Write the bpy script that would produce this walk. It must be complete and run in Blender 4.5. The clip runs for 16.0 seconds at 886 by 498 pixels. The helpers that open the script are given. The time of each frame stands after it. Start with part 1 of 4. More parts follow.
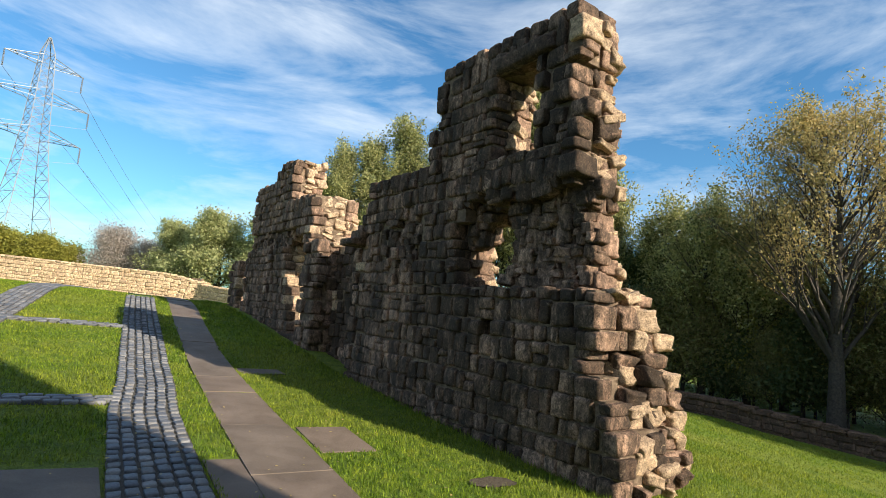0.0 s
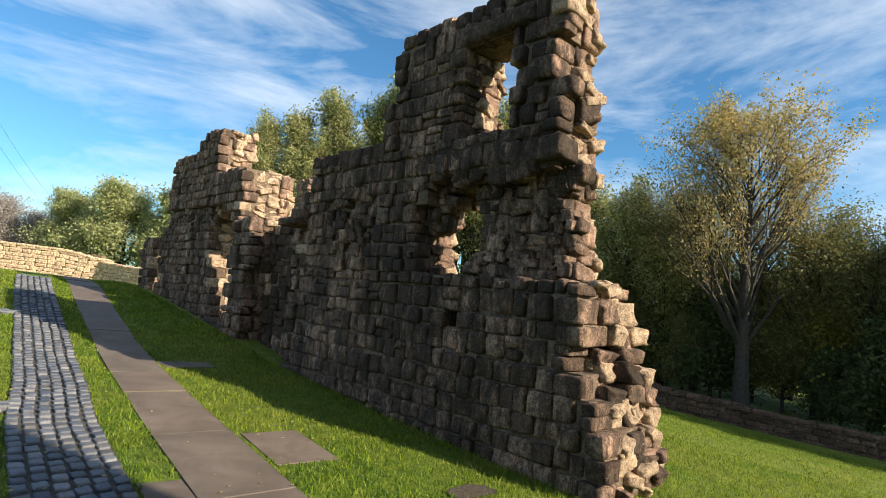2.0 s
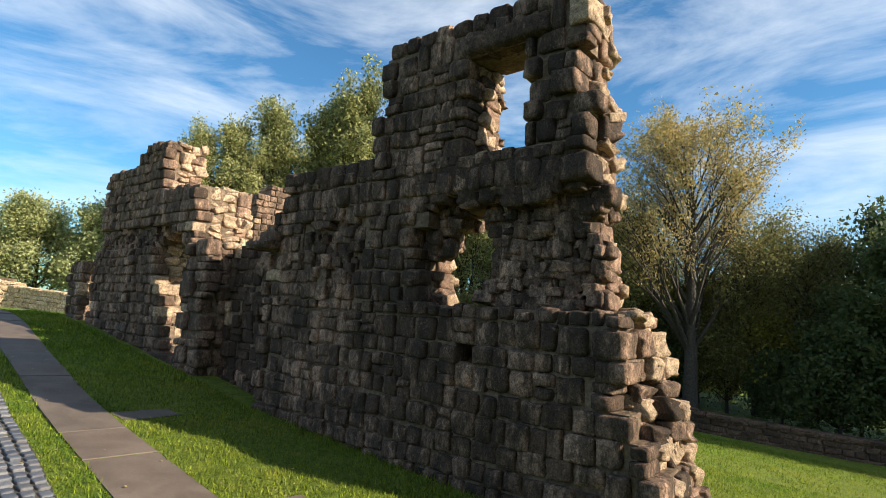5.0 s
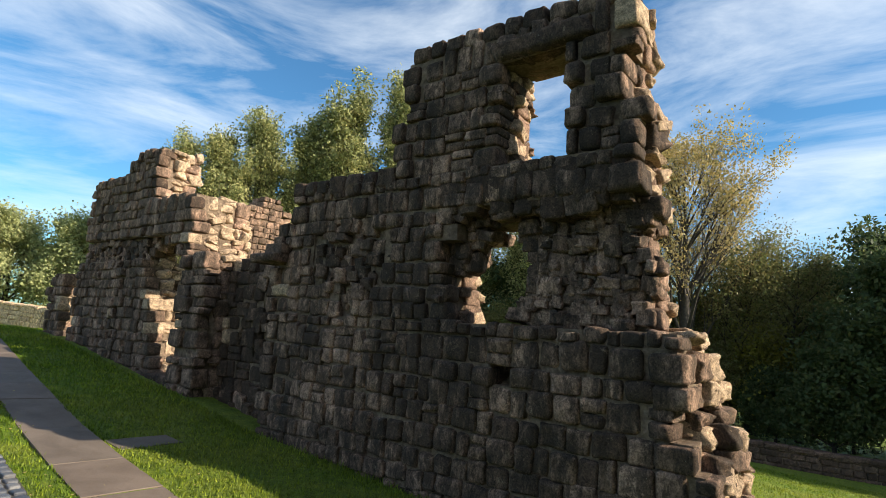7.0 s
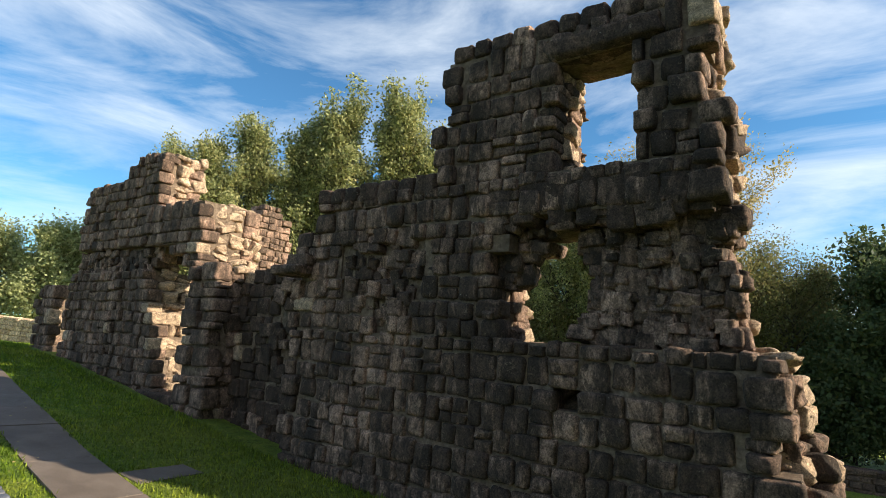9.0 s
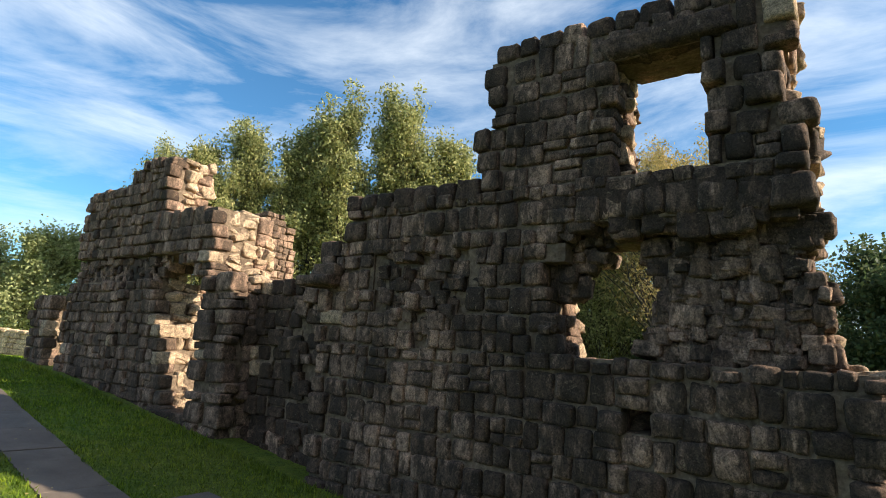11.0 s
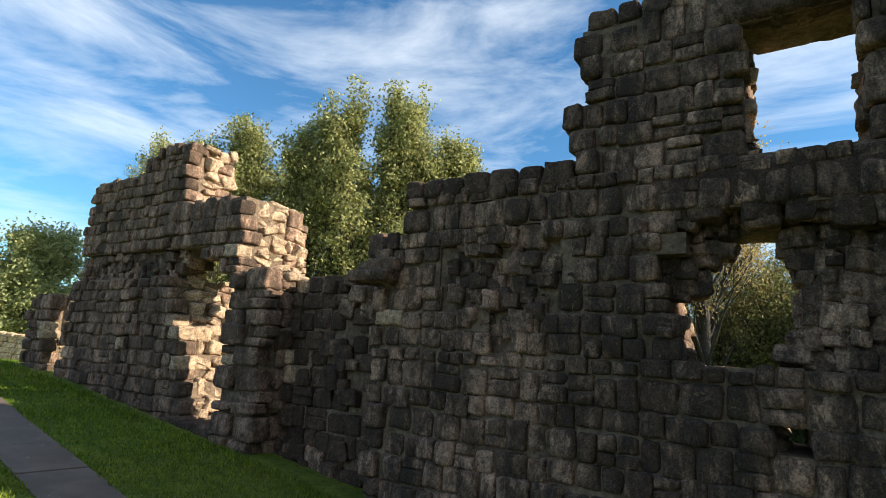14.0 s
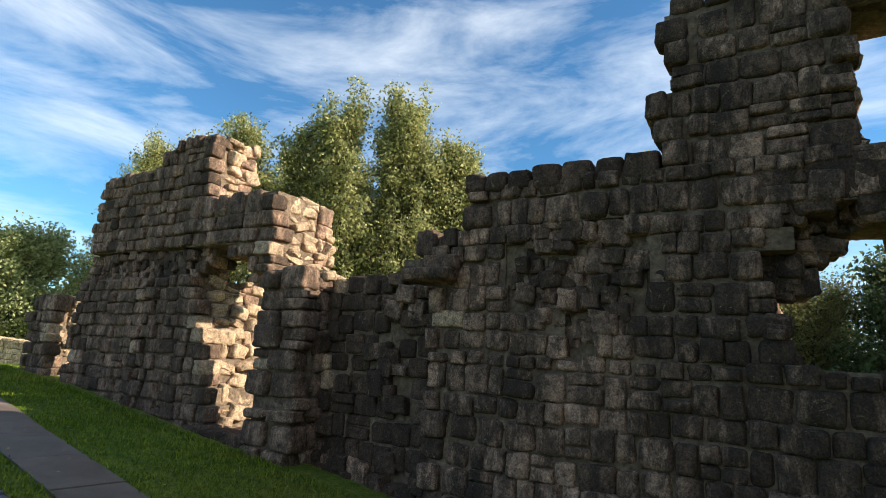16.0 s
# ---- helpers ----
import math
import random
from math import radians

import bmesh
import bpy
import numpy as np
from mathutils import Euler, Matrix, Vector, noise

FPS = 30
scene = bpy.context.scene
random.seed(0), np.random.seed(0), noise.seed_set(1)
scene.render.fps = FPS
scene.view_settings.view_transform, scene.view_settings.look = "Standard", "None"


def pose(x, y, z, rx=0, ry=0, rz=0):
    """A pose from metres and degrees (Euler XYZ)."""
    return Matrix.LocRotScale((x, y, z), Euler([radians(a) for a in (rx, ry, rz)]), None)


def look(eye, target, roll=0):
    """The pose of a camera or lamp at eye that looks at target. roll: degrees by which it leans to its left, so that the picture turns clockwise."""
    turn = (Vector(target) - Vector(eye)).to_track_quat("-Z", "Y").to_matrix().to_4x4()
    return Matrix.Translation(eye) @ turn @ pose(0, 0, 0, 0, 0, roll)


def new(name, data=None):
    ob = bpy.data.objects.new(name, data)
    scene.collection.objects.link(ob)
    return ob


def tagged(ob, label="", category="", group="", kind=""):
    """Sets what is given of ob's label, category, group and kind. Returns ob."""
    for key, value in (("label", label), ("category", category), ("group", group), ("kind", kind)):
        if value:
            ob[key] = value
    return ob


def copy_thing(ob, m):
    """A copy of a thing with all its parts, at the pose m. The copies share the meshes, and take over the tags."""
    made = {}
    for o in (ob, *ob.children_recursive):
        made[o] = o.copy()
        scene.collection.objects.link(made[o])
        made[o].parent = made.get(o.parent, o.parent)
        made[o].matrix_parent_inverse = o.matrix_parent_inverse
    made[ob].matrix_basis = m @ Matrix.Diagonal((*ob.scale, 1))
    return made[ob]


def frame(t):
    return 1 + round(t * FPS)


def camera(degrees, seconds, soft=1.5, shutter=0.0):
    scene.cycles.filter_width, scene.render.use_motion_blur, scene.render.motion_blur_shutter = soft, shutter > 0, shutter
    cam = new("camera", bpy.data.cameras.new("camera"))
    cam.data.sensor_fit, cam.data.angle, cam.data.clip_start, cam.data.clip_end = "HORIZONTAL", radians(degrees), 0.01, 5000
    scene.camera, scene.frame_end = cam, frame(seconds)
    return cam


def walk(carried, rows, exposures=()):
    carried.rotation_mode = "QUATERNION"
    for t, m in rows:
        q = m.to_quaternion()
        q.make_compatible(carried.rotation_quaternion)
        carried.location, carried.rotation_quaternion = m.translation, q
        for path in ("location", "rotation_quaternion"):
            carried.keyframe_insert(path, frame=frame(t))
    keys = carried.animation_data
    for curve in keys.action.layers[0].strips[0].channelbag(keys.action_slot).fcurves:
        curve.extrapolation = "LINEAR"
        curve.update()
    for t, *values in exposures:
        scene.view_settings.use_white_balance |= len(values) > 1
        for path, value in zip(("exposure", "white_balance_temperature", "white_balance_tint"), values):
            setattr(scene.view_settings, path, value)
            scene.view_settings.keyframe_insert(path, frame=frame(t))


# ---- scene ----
cam = camera(78.0, 16.0, 0.55)
# seconds, eye (metres), turn (degrees)
ROWS = [
    (0.0, -0.074, -0.682, 1.416, 96.24, -4.7, -35.58),
    (0.5, -0.083, -0.58, 1.418, 96.41, -4.62, -38.19),
    (1.0, -0.082, -0.406, 1.427, 95.85, -4.87, -40.17),
    (1.5, -0.115, -0.207, 1.452, 95.42, -5.02, -41.94),
    (2.0, -0.147, 0.035, 1.47, 95.02, -5.26, -44.13),
    (2.5, -0.133, 0.178, 1.491, 94.65, -5.2, -46.34),
    (3.0, -0.132, 0.325, 1.526, 94.56, -4.85, -48.19),
    (3.5, -0.194, 0.51, 1.584, 94.82, -4.32, -49.28),
    (4.0, -0.309, 0.682, 1.615, 95.45, -3.9, -49.94),
    (6.5, -0.317, 1.405, 1.68, 97.6, -3.33, -52.43),
    (7.0, -0.34, 1.594, 1.658, 98.13, -3.51, -53.07),
    (7.5, -0.314, 1.776, 1.687, 98.35, -3.39, -53.51),
    (8.0, -0.334, 1.946, 1.701, 98.59, -3.18, -53.94),
    (8.5, -0.369, 2.161, 1.703, 98.87, -3.27, -54.45),
    (11.0, -0.45, 3.038, 1.755, 100.0, -3.11, -56.27),
    (11.5, -0.397, 3.194, 1.74, 100.26, -3.21, -56.41),
    (12.0, -0.434, 3.41, 1.753, 100.31, -3.2, -56.83),
    (12.5, -0.506, 3.635, 1.746, 100.44, -3.28, -57.28),
    (13.0, -0.477, 3.795, 1.725, 100.64, -3.28, -57.47),
    (13.5, -0.374, 3.965, 1.726, 100.46, -3.18, -57.52),
    (14.0, -0.339, 4.166, 1.71, 100.51, -3.27, -57.71),
    (14.5, -0.379, 4.361, 1.722, 100.65, -3.46, -58.13),
    (15.0, -0.442, 4.58, 1.698, 100.92, -3.54, -58.64),
    (15.5, -0.404, 4.778, 1.681, 101.08, -3.43, -59.0),
    (16.0, -0.419, 4.999, 1.643, 101.25, -3.42, -59.39),
]
walk(cam, [(t, pose(x, y, z, rx, ry, rz)) for t, x, y, z, rx, ry, rz in ROWS],
     exposures=[(0.0, 0.90), (4.0, 0.92), (8.5, 0.94), (12.0, 1.06), (16.0, 1.04)])

# ---- world, sun, exposure ----
SUN_FROM = Vector((0.37, -0.93, 0.0)).normalized()
SUN_UP = radians(26)
world = bpy.data.worlds.new("sky")
scene.world = world
world.use_nodes = True
wn, wl = world.node_tree.nodes, world.node_tree.links
wn.clear()
sky = wn.new("ShaderNodeTexSky")
sky.sky_type, sky.sun_disc = "NISHITA", False
sky.sun_elevation, sky.sun_rotation = SUN_UP, math.atan2(SUN_FROM.x, SUN_FROM.y)
sky.air_density, sky.dust_density, sky.ozone_density = 1.0, 0.3, 2.5
geo = wn.new("ShaderNodeTexCoord")
# cirrus: noise stretched along the horizon, slightly tilted
sep = wn.new("ShaderNodeSeparateXYZ")
wl.new(geo.outputs["Generated"], sep.inputs[0])
turn = wn.new("ShaderNodeMapping")
turn.inputs["Rotation"].default_value = (radians(7), radians(-9), radians(20))
turn.inputs["Scale"].default_value = (1.15, 1.15, 4.6)
wl.new(geo.outputs["Generated"], turn.inputs[0])
cirrus = wn.new("ShaderNodeTexNoise")
cirrus.inputs["Scale"].default_value, cirrus.inputs["Detail"].default_value = 1.9, 10
cirrus.inputs["Roughness"].default_value, cirrus.inputs["Distortion"].default_value = 0.6, 0.4
wl.new(turn.outputs[0], cirrus.inputs["Vector"])
cover = wn.new("ShaderNodeMapRange")
cover.inputs["From Min"].default_value, cover.inputs["From Max"].default_value = 0.39, 0.77
cover.inputs["To Max"].default_value = 0.9
side = wn.new("ShaderNodeMath"); side.operation = "MULTIPLY_ADD"
side.inputs[1].default_value = -0.09
wl.new(sep.outputs["Y"], side.inputs[0])
wl.new(cirrus.outputs["Fac"], side.inputs[2])
wl.new(side.outputs[0], cover.inputs["Value"])
mixc = wn.new("ShaderNodeMix"); mixc.data_type = "RGBA"
wl.new(cover.outputs[0], mixc.inputs["Factor"])
tint = wn.new("ShaderNodeMix"); tint.data_type = "RGBA"; tint.blend_type = "MULTIPLY"
tint.inputs["Factor"].default_value = 1.0
tint.inputs["B"].default_value = (0.58, 1.0, 1.18, 1)
wl.new(sky.outputs[0], tint.inputs["A"])
wl.new(tint.outputs["Result"], mixc.inputs["A"])
mixc.inputs["B"].default_value = (7.9, 8.4, 8.8, 1)
bg = wn.new("ShaderNodeBackground")
bg.inputs["Strength"].default_value = 0.08
wl.new(mixc.outputs["Result"], bg.inputs["Color"])
wout = wn.new("ShaderNodeOutputWorld")
wl.new(bg.outputs[0], wout.inputs["Surface"])

sun = new("sun", bpy.data.lights.new("sun", "SUN"))
sun.data.energy, sun.data.angle, sun.data.color = 5.0, radians(0.55), (1.0, 0.9, 0.74)
sun.matrix_world = look(SUN_FROM * 30 * math.cos(SUN_UP) + Vector((0, 0, 30 * math.sin(SUN_UP))), (0, 0, 0))


# ---- materials ----
def shader(name, rough=0.85, spec=0.3):
    m = bpy.data.materials.new(name)
    m.use_nodes = True
    b = m.node_tree.nodes["Principled BSDF"]
    b.inputs["Roughness"].default_value = rough
    b.inputs["Specular IOR Level"].default_value = spec
    return m, m.node_tree.nodes, m.node_tree.links, b


def noise_node(n, l, scale, detail=5, rough=0.6, vec=None, distort=0.0):
    t = n.new("ShaderNodeTexNoise")
    t.inputs["Scale"].default_value, t.inputs["Detail"].default_value = scale, detail
    t.inputs["Roughness"].default_value, t.inputs["Distortion"].default_value = rough, distort
    if vec is not None:
        l.new(vec, t.inputs["Vector"])
    return t


def ramp(n, l, source, stops):
    r = n.new("ShaderNodeValToRGB")
    e = r.color_ramp.elements
    while len(e) < len(stops):
        e.new(0.5)
    for k, (p, c) in zip(e, stops):
        k.position, k.color = p, (*c, 1)
    l.new(source, r.inputs[0])
    return r.outputs[0]


def blend(n, l, fac, a, b, mode="MIX"):
    m = n.new("ShaderNodeMix")
    m.data_type, m.blend_type = "RGBA", mode
    for socket, v in ((m.inputs["Factor"], fac), (m.inputs["A"], a), (m.inputs["B"], b)):
        if isinstance(v, (int, float)):
            socket.default_value = v
        elif isinstance(v, tuple):
            socket.default_value = (*v, 1)
        else:
            l.new(v, socket)
    return m.outputs["Result"]


def relief(n, l, b, height, strength, distance):
    k = n.new("ShaderNodeBump")
    k.inputs["Strength"].default_value, k.inputs["Distance"].default_value = strength, distance
    l.new(height, k.inputs["Height"])
    l.new(k.outputs[0], b.inputs["Normal"])


def span(n, l, source, a, b, lo=0.0, hi=1.0):
    m = n.new("ShaderNodeMapRange")
    for key, v in (("From Min", a), ("From Max", b), ("To Min", lo), ("To Max", hi)):
        m.inputs[key].default_value = v
    l.new(source, m.inputs["Value"])
    return m.outputs[0]


def stone_material(name, tones, soot=0.5, island=False, bump=0.9):
    """Sandstone: a tone of its own for each block, pitted grain, black crust that runs down the wall, and pale lichen."""
    m, n, l, b = shader(name, 0.9, 0.2)
    place = n.new("ShaderNodeNewGeometry").outputs["Position"]
    if island:
        own = n.new("ShaderNodeNewGeometry").outputs["Random Per Island"]
    else:
        own = n.new("ShaderNodeObjectInfo").outputs["Random"]
    base = ramp(n, l, own, [(i / (len(tones) - 1), t) for i, t in enumerate(tones)])
    streaked = n.new("ShaderNodeMapping")
    streaked.inputs["Scale"].default_value = (1.0, 1.0, 0.38)
    l.new(place, streaked.inputs[0])
    grain = noise_node(n, l, 62, 10, 0.82, place)
    mottled = noise_node(n, l, 13, 9, 0.75, place, 0.4)
    crust = noise_node(n, l, 2.1, 9, 0.72, streaked.outputs[0], 0.5)
    c = blend(n, l, 1.0, base, ramp(n, l, mottled.outputs[0], [(0.33, (0.3, 0.29, 0.28)), (0.5, (1.0, 1.0, 1.0)), (0.66, (1.75, 1.7, 1.62))]), "MULTIPLY")
    c = blend(n, l, span(n, l, crust.outputs[0], 0.43, 0.56, 0.0, soot), c, (0.038, 0.029, 0.022))
    blotch = noise_node(n, l, 7, 8, 0.76, streaked.outputs[0], 0.3)
    c = blend(n, l, span(n, l, blotch.outputs[0], 0.49, 0.55, 0.0, soot * 0.8), c, (0.044, 0.033, 0.025))
    pale = noise_node(n, l, 9, 8, 0.8, place, 0.8)
    c = blend(n, l, span(n, l, pale.outputs[0], 0.59, 0.66, 0.0, 0.5), c, (0.43, 0.315, 0.21))
    spots = noise_node(n, l, 34, 5, 0.65, place)
    c = blend(n, l, span(n, l, spots.outputs[0], 0.68, 0.73, 0.0, 0.55), c, (0.52, 0.47, 0.38))
    c = blend(n, l, 1.0, c, ramp(n, l, grain.outputs[0], [(0.36, (0.35, 0.34, 0.32)), (0.5, (0.98, 0.98, 0.98)), (0.64, (1.6, 1.57, 1.52))]), "MULTIPLY")
    l.new(c, b.inputs["Base Color"])
    h = blend(n, l, 0.4, mottled.outputs[0], grain.outputs[0])
    relief(n, l, b, h, bump, 0.05)
    return m


FACE_TONES = [(0.243, 0.156, 0.11), (0.378, 0.242, 0.171), (0.144, 0.092, 0.065), (0.451, 0.288, 0.204), (0.297, 0.19, 0.134), (0.414, 0.265, 0.187), (0.18, 0.115, 0.082)]
# bare core stone of the broken ends, with sunlight put into the tones
PALE_SUNLIT_TONES = [(0.494, 0.353, 0.237), (0.425, 0.304, 0.204), (0.553, 0.396, 0.266), (0.445, 0.318, 0.214), (0.514, 0.368, 0.247), (0.375, 0.269, 0.18)]
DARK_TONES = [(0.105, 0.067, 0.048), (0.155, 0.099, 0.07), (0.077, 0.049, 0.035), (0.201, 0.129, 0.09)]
FAR_TONES = [(0.378, 0.241, 0.171), (0.278, 0.177, 0.126), (0.437, 0.28, 0.198), (0.228, 0.146, 0.103), (0.404, 0.258, 0.183)]
M_FACE = stone_material("weathered_sandstone", FACE_TONES, 0.86)
M_DARK = stone_material("blackened_shaded_sandstone", DARK_TONES, 0.6)
M_PALE_SUNLIT = stone_material("pale_sunlit_sandstone", PALE_SUNLIT_TONES, 0.12, bump=0.9)
M_FAR = stone_material("grey_sandstone", FAR_TONES, 0.68)
M_BACK = stone_material("sandstone_backing", FAR_TONES, 0.4, island=True)
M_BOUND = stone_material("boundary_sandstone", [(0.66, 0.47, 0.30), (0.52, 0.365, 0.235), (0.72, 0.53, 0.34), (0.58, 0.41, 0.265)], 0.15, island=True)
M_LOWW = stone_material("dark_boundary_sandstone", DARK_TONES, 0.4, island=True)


def mortar_material():
    m, n, l, b = shader("old_lime_mortar", 0.95, 0.1)
    place = n.new("ShaderNodeNewGeometry").outputs["Position"]
    k = noise_node(n, l, 18, 8, 0.7, place)
    k2 = noise_node(n, l, 3, 5, 0.6, place)
    c = ramp(n, l, k.outputs[0], [(0.3, (0.11, 0.078, 0.055)), (0.55, (0.27, 0.195, 0.135)), (0.75, (0.42, 0.31, 0.215))])
    c = blend(n, l, span(n, l, k2.outputs[0], 0.45, 0.65, 0, 0.5), c, (0.08, 0.057, 0.042))
    l.new(c, b.inputs["Base Color"])
    relief(n, l, b, k.outputs[0], 1.0, 0.06)
    return m


M_MORTAR = mortar_material()


def grass_material(name, blades=False):
    m, n, l, b = shader(name, 0.8 if not blades else 0.55, 0.25)
    place = n.new("ShaderNodeNewGeometry").outputs["Position"]
    fine = noise_node(n, l, 70, 6, 0.75, place)
    clump = noise_node(n, l, 5, 6, 0.65, place)
    patch = noise_node(n, l, 0.45, 5, 0.6, place)
    c = ramp(n, l, clump.outputs[0], [(0.25, (0.085, 0.155, 0.015)), (0.5, (0.16, 0.24, 0.022)), (0.75, (0.28, 0.32, 0.04))])
    c = blend(n, l, span(n, l, patch.outputs[0], 0.42, 0.68, 0, 0.55), c, (0.31, 0.31, 0.055))
    if not blades:
        c = blend(n, l, 0.8, c, ramp(n, l, fine.outputs[0], [(0.32, (0.3, 0.34, 0.3)), (0.5, (0.85, 0.85, 0.85)), (0.66, (1.3, 1.25, 1.1))]), "MULTIPLY")
        tuft = noise_node(n, l, 16, 6, 0.7, place)
        c = blend(n, l, 0.8, c, ramp(n, l, tuft.outputs[0], [(0.35, (0.5, 0.55, 0.5)), (0.5, (1, 1, 1)), (0.65, (1.35, 1.3, 1.2))]), "MULTIPLY")
        relief(n, l, b, fine.outputs[0], 0.9, 0.05)
    else:
        own = n.new("ShaderNodeNewGeometry").outputs["Random Per Island"]
        c = blend(n, l, 0.8, c, ramp(n, l, own, [(0, (0.4, 0.45, 0.4)), (0.7, (1.1, 1.1, 1.0)), (1.0, (2.0, 1.75, 1.1))]), "MULTIPLY")
    l.new(c, b.inputs["Base Color"])
    if blades:
        glow = n.new("ShaderNodeBsdfTranslucent")
        l.new(c, glow.inputs["Color"])
        mix = n.new("ShaderNodeMixShader")
        mix.inputs[0].default_value = 0.45
        l.new(b.outputs[0], mix.inputs[1])
        l.new(glow.outputs[0], mix.inputs[2])
        l.new(mix.outputs[0], n["Material Output"].inputs["Surface"])
    return m


M_LAWN = grass_material("lawn")
M_BLADE = grass_material("grass_blades", True)


def sett_material(island):
    m, n, l, b = shader("stone_sett" + ("_joined" if island else ""), 0.55, 0.45)
    place = n.new("ShaderNodeNewGeometry").outputs["Position"]
    own = n.new("ShaderNodeNewGeometry").outputs["Random Per Island"] if island else n.new("ShaderNodeObjectInfo").outputs["Random"]
    c = ramp(n, l, own, [(0, (0.07, 0.074, 0.09)), (0.4, (0.14, 0.145, 0.165)), (0.7, (0.11, 0.105, 0.105)), (1, (0.22, 0.215, 0.22))])
    k = noise_node(n, l, 60, 6, 0.7, place)
    c = blend(n, l, 0.8, c, ramp(n, l, k.outputs[0], [(0.3, (0.5, 0.5, 0.5)), (0.7, (1.1, 1.1, 1.1))]), "MULTIPLY")
    l.new(c, b.inputs["Base Color"])
    relief(n, l, b, k.outputs[0], 0.5, 0.01)
    return m


M_SETT, M_SETTS = sett_material(False), sett_material(True)


def slab_material():
    m, n, l, b = shader("paving_slab", 0.7, 0.35)
    place = n.new("ShaderNodeNewGeometry").outputs["Position"]
    own = n.new("ShaderNodeObjectInfo").outputs["Random"]
    c = ramp(n, l, own, [(0, (0.165, 0.125, 0.098)), (0.5, (0.20, 0.15, 0.115)), (1, (0.175, 0.14, 0.112))])
    k = noise_node(n, l, 90, 6, 0.7, place)
    k2 = noise_node(n, l, 2.4, 6, 0.6, place, 0.6)
    c = blend(n, l, 0.7, c, ramp(n, l, k.outputs[0], [(0.3, (0.6, 0.6, 0.6)), (0.7, (1.1, 1.1, 1.1))]), "MULTIPLY")
    c = blend(n, l, 0.8, c, ramp(n, l, k2.outputs[0], [(0.35, (0.6, 0.58, 0.55)), (0.65, (1.05, 1.05, 1.05))]), "MULTIPLY")
    l.new(c, b.inputs["Base Color"])
    relief(n, l, b, k.outputs[0], 0.4, 0.008)
    return m


M_SLAB = slab_material()


def plain(name, colours, scale, rough=0.8, bump=0.4, depth=0.02, metal=0.0):
    m, n, l, b = shader(name, rough, 0.3)
    place = n.new("ShaderNodeNewGeometry").outputs["Position"]
    k = noise_node(n, l, scale, 7, 0.65, place)
    l.new(ramp(n, l, k.outputs[0], [(0.3 + 0.4 * i / max(1, len(colours) - 1), c) for i, c in enumerate(colours)]), b.inputs["Base Color"])
    b.inputs["Metallic"].default_value = metal
    relief(n, l, b, k.outputs[0], bump, depth)
    return m


M_SOIL = plain("bare_soil", [(0.05, 0.038, 0.026), (0.11, 0.085, 0.058)], 30, 0.95, 0.8, 0.03)
M_JOINT = plain("sett_joint", [(0.045, 0.04, 0.034), (0.10, 0.092, 0.078)], 40, 0.95, 0.6, 0.01)
M_BARK = plain("grey_bark", [(0.028, 0.024, 0.02), (0.085, 0.07, 0.056)], 14, 0.9, 0.8, 0.03)
M_STEEL = plain("galvanised_steel", [(0.13, 0.14, 0.16), (0.22, 0.23, 0.25)], 3, 0.5, 0.1, 0.01, 0.4)


def leaf_material(name, tones):
    m, n, l, b = shader(name, 0.6, 0.25)
    own = n.new("ShaderNodeNewGeometry").outputs["Random Per Island"]
    l.new(ramp(n, l, own, [(i / (len(tones) - 1), t) for i, t in enumerate(tones)]), b.inputs["Base Color"])
    through_leaf = n.new("ShaderNodeBsdfTranslucent")
    l.new(ramp(n, l, own, [(i / (len(tones) - 1), tuple(v * 1.2 for v in t)) for i, t in enumerate(tones)]), through_leaf.inputs["Color"])
    mix = n.new("ShaderNodeMixShader")
    mix.inputs[0].default_value = 0.42
    l.new(b.outputs[0], mix.inputs[1])
    l.new(through_leaf.outputs[0], mix.inputs[2])
    l.new(mix.outputs[0], n["Material Output"].inputs["Surface"])
    return m


L_POPLAR = leaf_material("poplar_leaves", [(0.1, 0.12, 0.045), (0.28, 0.29, 0.11), (0.46, 0.44, 0.18), (0.16, 0.18, 0.07), (0.56, 0.5, 0.22)])
L_GOLD = leaf_material("autumn_leaves", [(0.42, 0.31, 0.12), (0.32, 0.27, 0.11), (0.52, 0.38, 0.15), (0.22, 0.21, 0.085)])
L_DARK = leaf_material("evergreen_leaves", [(0.045, 0.07, 0.028), (0.08, 0.11, 0.042), (0.06, 0.085, 0.034), (0.15, 0.16, 0.06)])
L_GREEN = leaf_material("green_leaves", [(0.17, 0.2, 0.08), (0.4, 0.41, 0.18), (0.28, 0.3, 0.12), (0.54, 0.52, 0.25)])
L_HEDGE = leaf_material("hedge_leaves", [(0.180, 0.180, 0.030), (0.270, 0.255, 0.045), (0.330, 0.300, 0.060)])
L_GREY = leaf_material("dry_twigs", [(0.336, 0.294, 0.252), (0.448, 0.392, 0.350), (0.252, 0.210, 0.168)])
L_BROWN = leaf_material("brown_leaves", [(0.16, 0.13, 0.06), (0.26, 0.24, 0.085), (0.1, 0.1, 0.04), (0.2, 0.23, 0.075)])


# ---- mesh helpers ----
def mesh_object(name, verts, faces, material, parent=None, smooth=False):
    me = bpy.data.meshes.new(name)
    me.from_pydata([tuple(v) for v in verts], [], [tuple(f) for f in faces])
    me.materials.append(material)
    if smooth:
        me.polygons.foreach_set("use_smooth", [True] * len(me.polygons))
    me.update()
    ob = new(name, me)
    if parent is not None:
        ob.parent = parent
    return ob


def part(name, bm, material, parent, label=""):
    me = bpy.data.meshes.new(name)
    bm.to_mesh(me)
    bm.free()
    me.materials.append(material)
    ob = new(name, me)
    ob.parent = parent
    return tagged(ob, label) if label else ob


